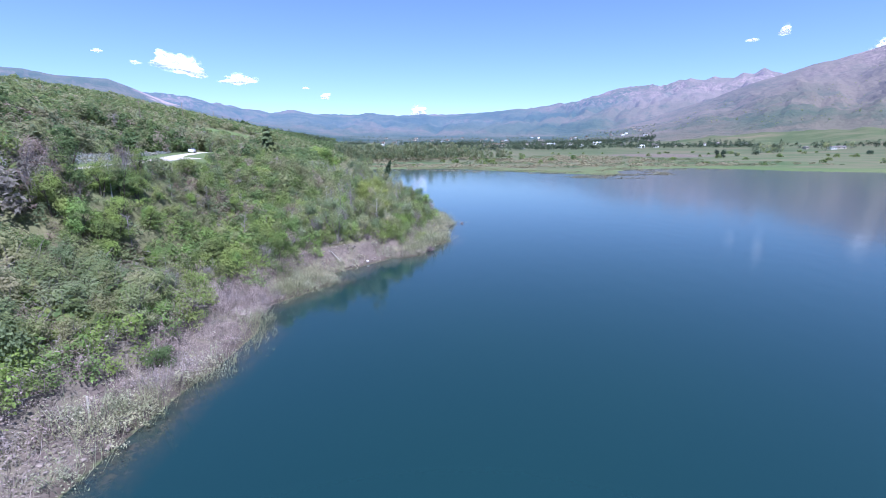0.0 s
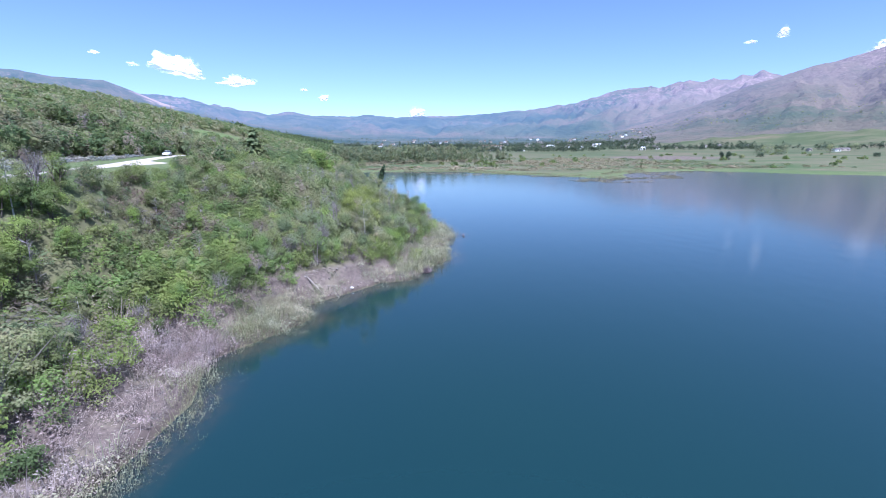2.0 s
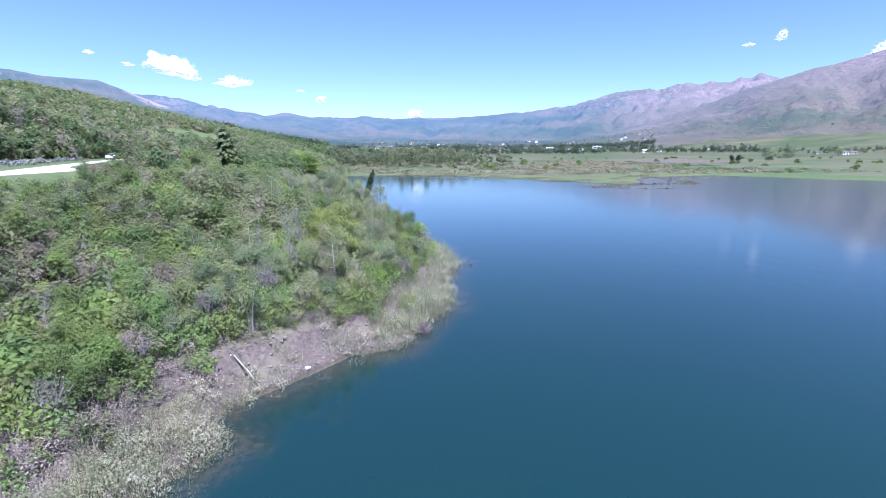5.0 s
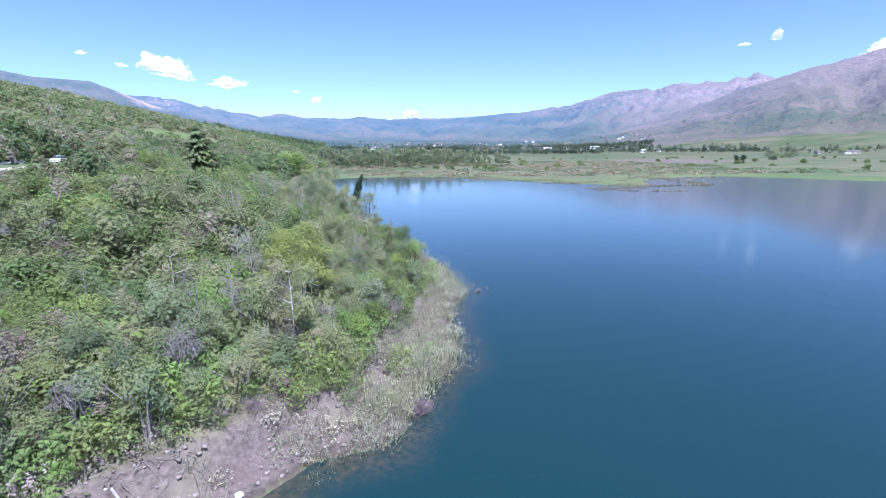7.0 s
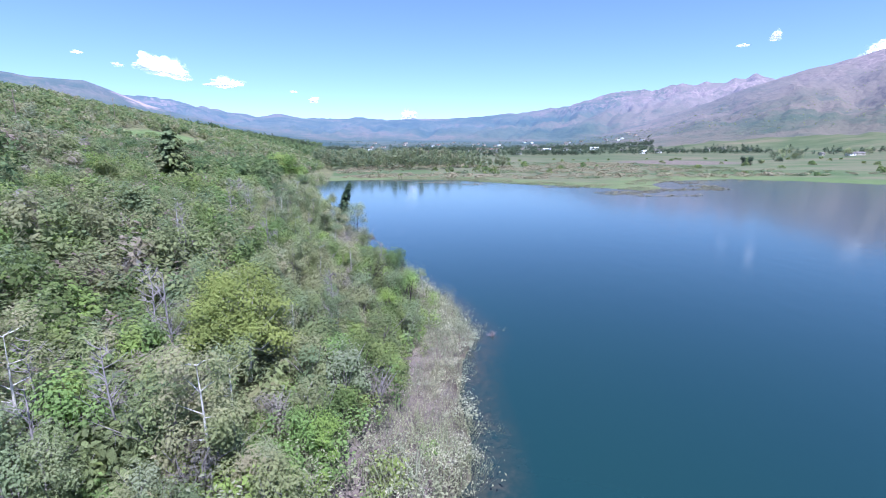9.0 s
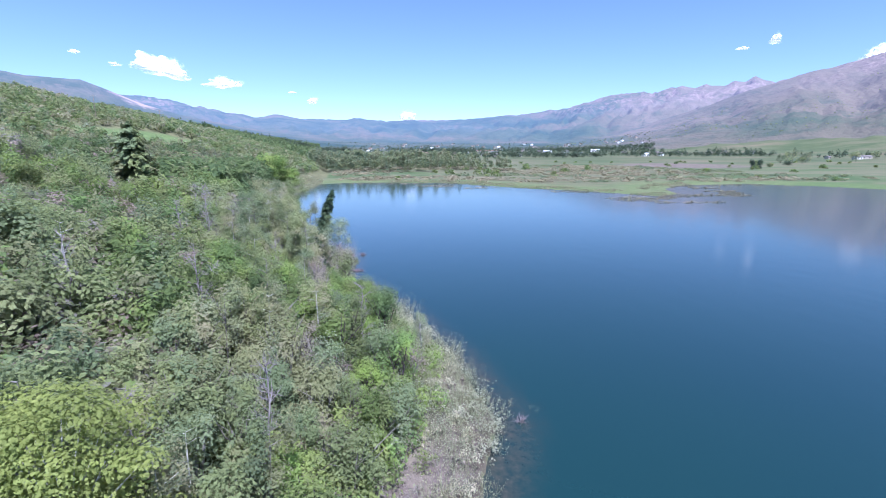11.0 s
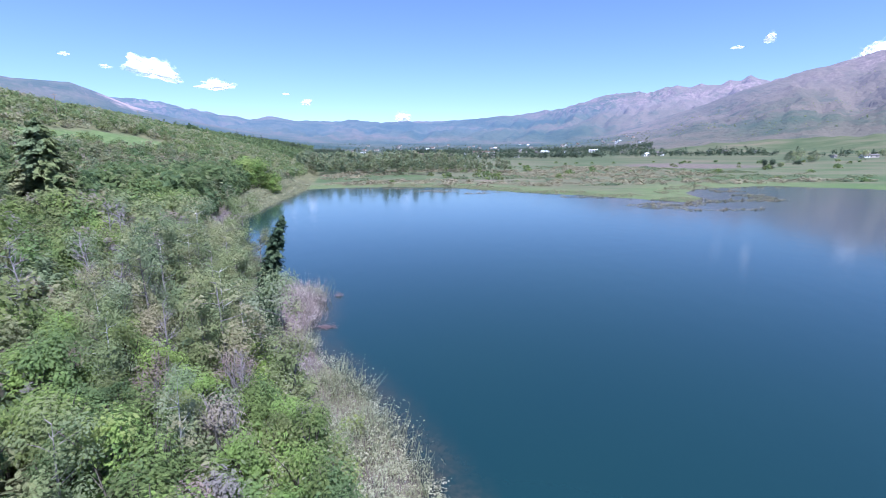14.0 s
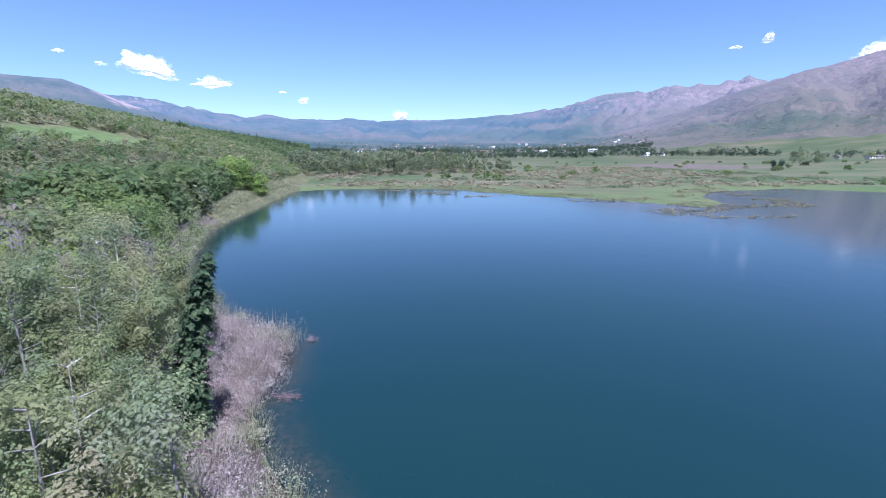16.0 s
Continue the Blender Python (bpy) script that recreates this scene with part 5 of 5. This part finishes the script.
def stone(x, y, r, seed):
    bm = bmesh.new()
    bmesh.ops.create_icosphere(bm, subdivisions=2, radius=r)
    for v in bm.verts:
        n = noise.noise(v.co * (1.6 / r) + Vector((seed, 0, 0)))
        v.co *= 1 + 0.35 * n
        v.co.z *= 0.65
    me = bpy.data.meshes.new("stone")
    bm.to_mesh(me)
    bm.free()
    me.materials.append(STONE)
    ob = tagged(new("stone", me), "pale rounded stone on the beach", "stone", "stones on the beach")
    ob.matrix_basis = pose(x, y, ground_z(x, y) + r * 0.25, 0, 0, seed * 40)
    return ob


stone(-11.0, 78.0, 0.24, 1)
rng = np.random.default_rng(77)
for i in range(26):
    y = rng.uniform(66, 158) if i % 2 else rng.uniform(68, 86)
    x = np.interp(y, FOOT[:, 1], FOOT[:, 0]) - rng.uniform(0.6, 5.0)
    stone(x, y, rng.uniform(0.04, 0.08), i + 2)


def twig_shrub(x, y, h, seed, label, z=None, mat=TWIG_PURPLE, count=46, spread=1.1, group="bare shrubs on the bank", thick=0.022):
    """Leafless shrub of many thin stems."""
    rng = np.random.default_rng(seed)
    ob = thing("bare_shrub", label, "shrub", group, pose(x, y, ground_z(x, y) if z is None else z))
    part("stem", twigs(rng, (0, 0, -0.1), h, count, spread, thick), mat, ob)
    part("crown", twigs(rng, (0, 0, 0.15), h * 0.9, count, spread * 1.2, thick * 0.5), mat, ob)
    return ob


for i, (x, y, h) in enumerate([(-13.2, 80.6, 2.0), (-11.6, 82.3, 1.7), (-9.6, 84.2, 1.5), (-15.6, 78.8, 1.5), (-19.0, 77.0, 1.4), (-22.6, 70.0, 1.4), (-26.2, 38.5, 1.9), (-25.0, 35.0, 1.6), (-23.9, 47.8, 1.6), (-27.2, 31.0, 1.8),
                              (-4.6, 99.5, 1.5), (-5.2, 104.5, 1.8), (-8.8, 134.0, 2.2), (-10.2, 137.0, 2.4), (-12.0, 139.0, 2.2), (-24.0, 62.5, 1.6), (-6.2, 113.0, 3.4), (-4.6, 116.0, 3.2), (-7.6, 116.5, 3.0), (-6.6, 104.0, 2.8), (-8.0, 102.5, 2.6), (-9.5, 88.0, 2.2), (-12.2, 85.2, 2.2)]):
    twig_shrub(x, y, h, 500 + i, "leafless purple-grey shrub on the bank")
# drowned shrub and floating raft of twigs
twig_shrub(-1.3, 87.3, 1.7, 540, "drowned leafless shrub standing in the shallows", -0.15, TWIG_PURPLE, 90, 1.8, "drowned shrubs", 0.032)
twig_shrub(-3.0, 84.6, 1.4, 541, "drowned leafless shrub standing in the shallows", -0.1, TWIG_PURPLE, 80, 1.8, "drowned shrubs", 0.032)
twig_shrub(5.4, 118.0, 0.9, 542, "drowned leafless shrub standing in the shallows", -0.15, TWIG_PURPLE, 30, 2.2, "drowned shrubs")
twig_shrub(-14.9, 176.5, 1.1, 543, "drowned leafless shrub standing in the shallows", -0.15, TWIG_PURPLE, 40, 2.2, "drowned shrubs")
RED = bark_material("wet_twigs", (0.10, 0.07, 0.075), (0.22, 0.155, 0.16), 9.0)
rg_ = np.random.default_rng(560)
ob = thing("twig_raft", "low raft of reddish dead twigs floating near the shore", "driftwood", at=pose(-14.0, 164.0, 0.0))
for _ in range(5):
    sticks = []
    for _k in range(26):
        a = rg_.normal(size=3) * np.array([0.55, 0.3, 0.05]) + np.array([0, 0, 0.08])
        sticks.append(tube([a, a + rg_.normal(size=3) * np.array([0.55, 0.3, 0.16])], [0.018, 0.007], 4))
    part("twig_bundle", join(sticks), RED, ob)
# bright green bush on the open bank
gx, gy = -22.3, 39.2
ob = thing("green_bush", "bright green leafy bush on the open bank", "bush", at=pose(gx, gy, ground_z(gx, gy)))
t_, c_ = broadleaf(570, 1.7, 1.1, 1500, 0.12)
part("stem", t_, BARK_DARK, ob)
part("crown", c_, LEAF_GREEN, ob)
# upright bush at the tip of the point
px_, py_ = -2.2, 128.5
ob = thing("upright_willow", "narrow upright grey-green willow near the point", "tree", at=pose(px_, py_, ground_z(px_, py_)))
t_, c_ = aspen(571, 4.4, 0.7, 1500, 0.08)
part("trunk", t_, BARK_PALE, ob)
part("crown", c_, LEAF_GREY, ob)
# fallen pale trunk leaning in the wood
ob = thing("fallen_tree", "bare white trunk leaning among the trees", "dead tree", at=pose(-9.3, 94.2, ground_z(-9.3, 94.2)))
part("trunk", tube([(0, 0, -0.1), (0.8, 0.5, 1.3), (1.7, 1.1, 2.9)], [0.09, 0.075, 0.03], 7), BARK_PALE, ob, shade=True)
part("branch", tube([(0.9, 0.6, 1.5), (0.7, 0.9, 2.3)], [0.03, 0.01], 5), BARK_PALE, ob)

# ---- poles on the hill and the car on the road ----
POLE = bark_material("pole_wood", (0.14, 0.11, 0.09), (0.26, 0.21, 0.17), 5.0)


def utility_pole(x, y, h):
    ob = thing("utility_pole", "brown wooden utility pole on the hillside", "pole", "poles on the hill", pose(x, y, ground_z(x, y), 0, 0, 20))
    part("post", tube([(0, 0, -0.6), (0, 0, h * 0.5), (0, 0, h)], [0.17, 0.15, 0.11], 8), POLE, ob, shade=True)
    part("crossarm", box(-1.2, 1.2, -0.07, 0.07, h - 0.9, h - 0.75), POLE, ob)
    for k in (-1.05, 0.0, 1.05):
        part("insulator", tube([(k, 0, h - 0.76), (k, 0, h - 0.55)], [0.06, 0.04], 6), STONE, ob)
    return ob


utility_pole(-151, 250, 13)
utility_pole(-196, 375, 13)
utility_pole(-250, 540, 13)

PAINT = plain_material("silver_paint", (0.62, 0.62, 0.62), (0.7, 0.7, 0.7), 1.0, 0.3)
TYRE = plain_material("tyre_rubber", (0.02, 0.02, 0.02), (0.04, 0.04, 0.04), 8.0, 0.9)
CHROME = plain_material("wheel_metal", (0.5, 0.5, 0.5), (0.65, 0.65, 0.65), 4.0, 0.3, 0.9)


def car(x, y, z, turn):
    ob = thing("car", "pale silver car on the gravel road", "car", at=pose(x, y, z, 0, 0, turn))
    bm = bmesh.new()
    prof = [(-2.2, 0.35), (-2.25, 0.75), (-1.9, 0.95), (-1.35, 1.0), (1.0, 1.0), (2.05, 0.85), (2.25, 0.6), (2.2, 0.35)]
    a = [bm.verts.new((p, -0.88, q)) for p, q in prof]
    b = [bm.verts.new((p, 0.88, q)) for p, q in prof]
    bm.faces.new(a), bm.faces.new(b[::-1])
    for i in range(len(prof)):
        bm.faces.new((a[i - 1], b[i - 1], b[i], a[i]))
    bmesh.ops.recalc_face_normals(bm, faces=bm.faces)
    me = bpy.data.meshes.new("body")
    bm.to_mesh(me)
    bm.free()
    me.materials.append(PAINT)
    body = part("body", me, None, ob)
    v = np.array([(-1.75, -0.8, 0.98), (1.0, -0.8, 0.98), (1.0, 0.8, 0.98), (-1.75, 0.8, 0.98), (-1.35, -0.66, 1.45), (0.35, -0.66, 1.45), (0.35, 0.66, 1.45), (-1.35, 0.66, 1.45)])
    f = np.array([(4, 5, 6, 7), (0, 1, 5, 4), (1, 2, 6, 5), (2, 3, 7, 6), (3, 0, 4, 7)])
    part("cabin_glass", (v, f), GLASS, ob)
    part("roof", box(-1.3, 0.32, -0.64, 0.64, 1.45, 1.5), PAINT, ob)
    for wx in (-1.4, 1.4):
        for wy in (-0.82, 0.82):
            wheel = part("wheel", tube([(wx, wy - 0.1, 0.33), (wx, wy + 0.1, 0.33)], [0.20, 0.20], 12), CHROME, ob)
            part("tyre", tube([(wx, wy - 0.12, 0.33), (wx, wy - 0.11, 0.33), (wx, wy + 0.11, 0.33), (wx, wy + 0.12, 0.33)], [0.2, 0.33, 0.33, 0.2], 14), TYRE, wheel)
    for wy in (-0.6, 0.6):
        part("headlight", box(2.18, 2.27, wy - 0.18, wy + 0.18, 0.6, 0.75), CHROME, ob)
    return ob


car(-78.4, 156.5, 16.8, -70)

# ---- sagebrush strip behind the road ----
X, Y, Z, S, RD, rng = sites(-175, -45, 30, 160, 1.3, 36)
road_x = np.interp(Y, [p[1] for p in ROAD], [p[0] for p in ROAD])
ok = (X < road_x) & (RD > 7) & (RD < 45) & seen(X, Y) & (fbm(X * 0.1, Y * 0.05, 2, 121) > np.where(RD < 26, 0.40, 0.5)) & (rng.random(len(X)) < np.where(RD < 26, 0.8, 0.4))
SAGEB = [crown(np.random.default_rng(600 + i), [(0, 0, 0.3, 0.45, 0.45, 0.35), (0.25, 0.1, 0.25, 0.3, 0.3, 0.3)], 46, 0.2, 0.3) for i in range(4)]
stuff("sagebrush", scatter(SAGEB, rows(rng, X[ok], Y[ok], Z[ok], 0.8, 1.4)), LEAF_SAGEBRUSH, "low grey sagebrush on the slope behind the road", "sagebrush")

# ---- brush on the slope below the road ----
X, Y, Z, S, RD, rng = sites(-75, -15, 24, 150, 1.08, 38)
ok = (S > 10) & (RD > np.where(Y > 72, 8 + 3 * fbm(X * 0.06, Y * 0.06, 2, 77), 6.5)) & (RD < 44) & seen(X, Y) & (X > road_near(X, Y)[0] * 0 + np.interp(Y, [p[1] for p in ROAD[:9]], [p[0] for p in ROAD[:9]]))
BRUSH = [broadleaf(620 + i, 2.1, 1.25, 140, 0.20, 3, 1.8)[1] for i in range(5)]
q_ = fbm(X * 0.08, Y * 0.08, 3, 131) + 0.25 * (rng.random(len(X)) - 0.5)
small = np.ones((len(X), 6))
small[:, 4] = np.where(Y > 76, np.interp(RD, [9, 12, 16, 24, 34], [0.4, 0.65, 0.85, 1.1, 1.35]), np.interp(RD, [6, 13, 18, 25], [0.35, 0.6, 1.0, 1.35]))
a_, b_, c_ = ok & (q_ > 0.47), ok & (q_ <= 0.47) & (q_ > 0.34), ok & (q_ <= 0.34)
stuff("slope_brush", scatter(BRUSH, rows(rng, X[a_], Y[a_], Z[a_], 0.75, 1.3) * small[a_]), LEAF_GREEN, "green brush covering the slope below the road", "brush")
stuff("slope_scrub", scatter(BRUSH, rows(rng, X[b_], Y[b_], Z[b_], 0.75, 1.3) * small[b_]), LEAF_GREY, "grey-green brush covering the slope below the road", "brush")
stuff("slope_dry_brush", scatter(BRUSH, rows(rng, X[c_], Y[c_], Z[c_], 0.7, 1.2) * small[c_]), LEAF_BROWN, "half-bare brown brush below the road", "brush")
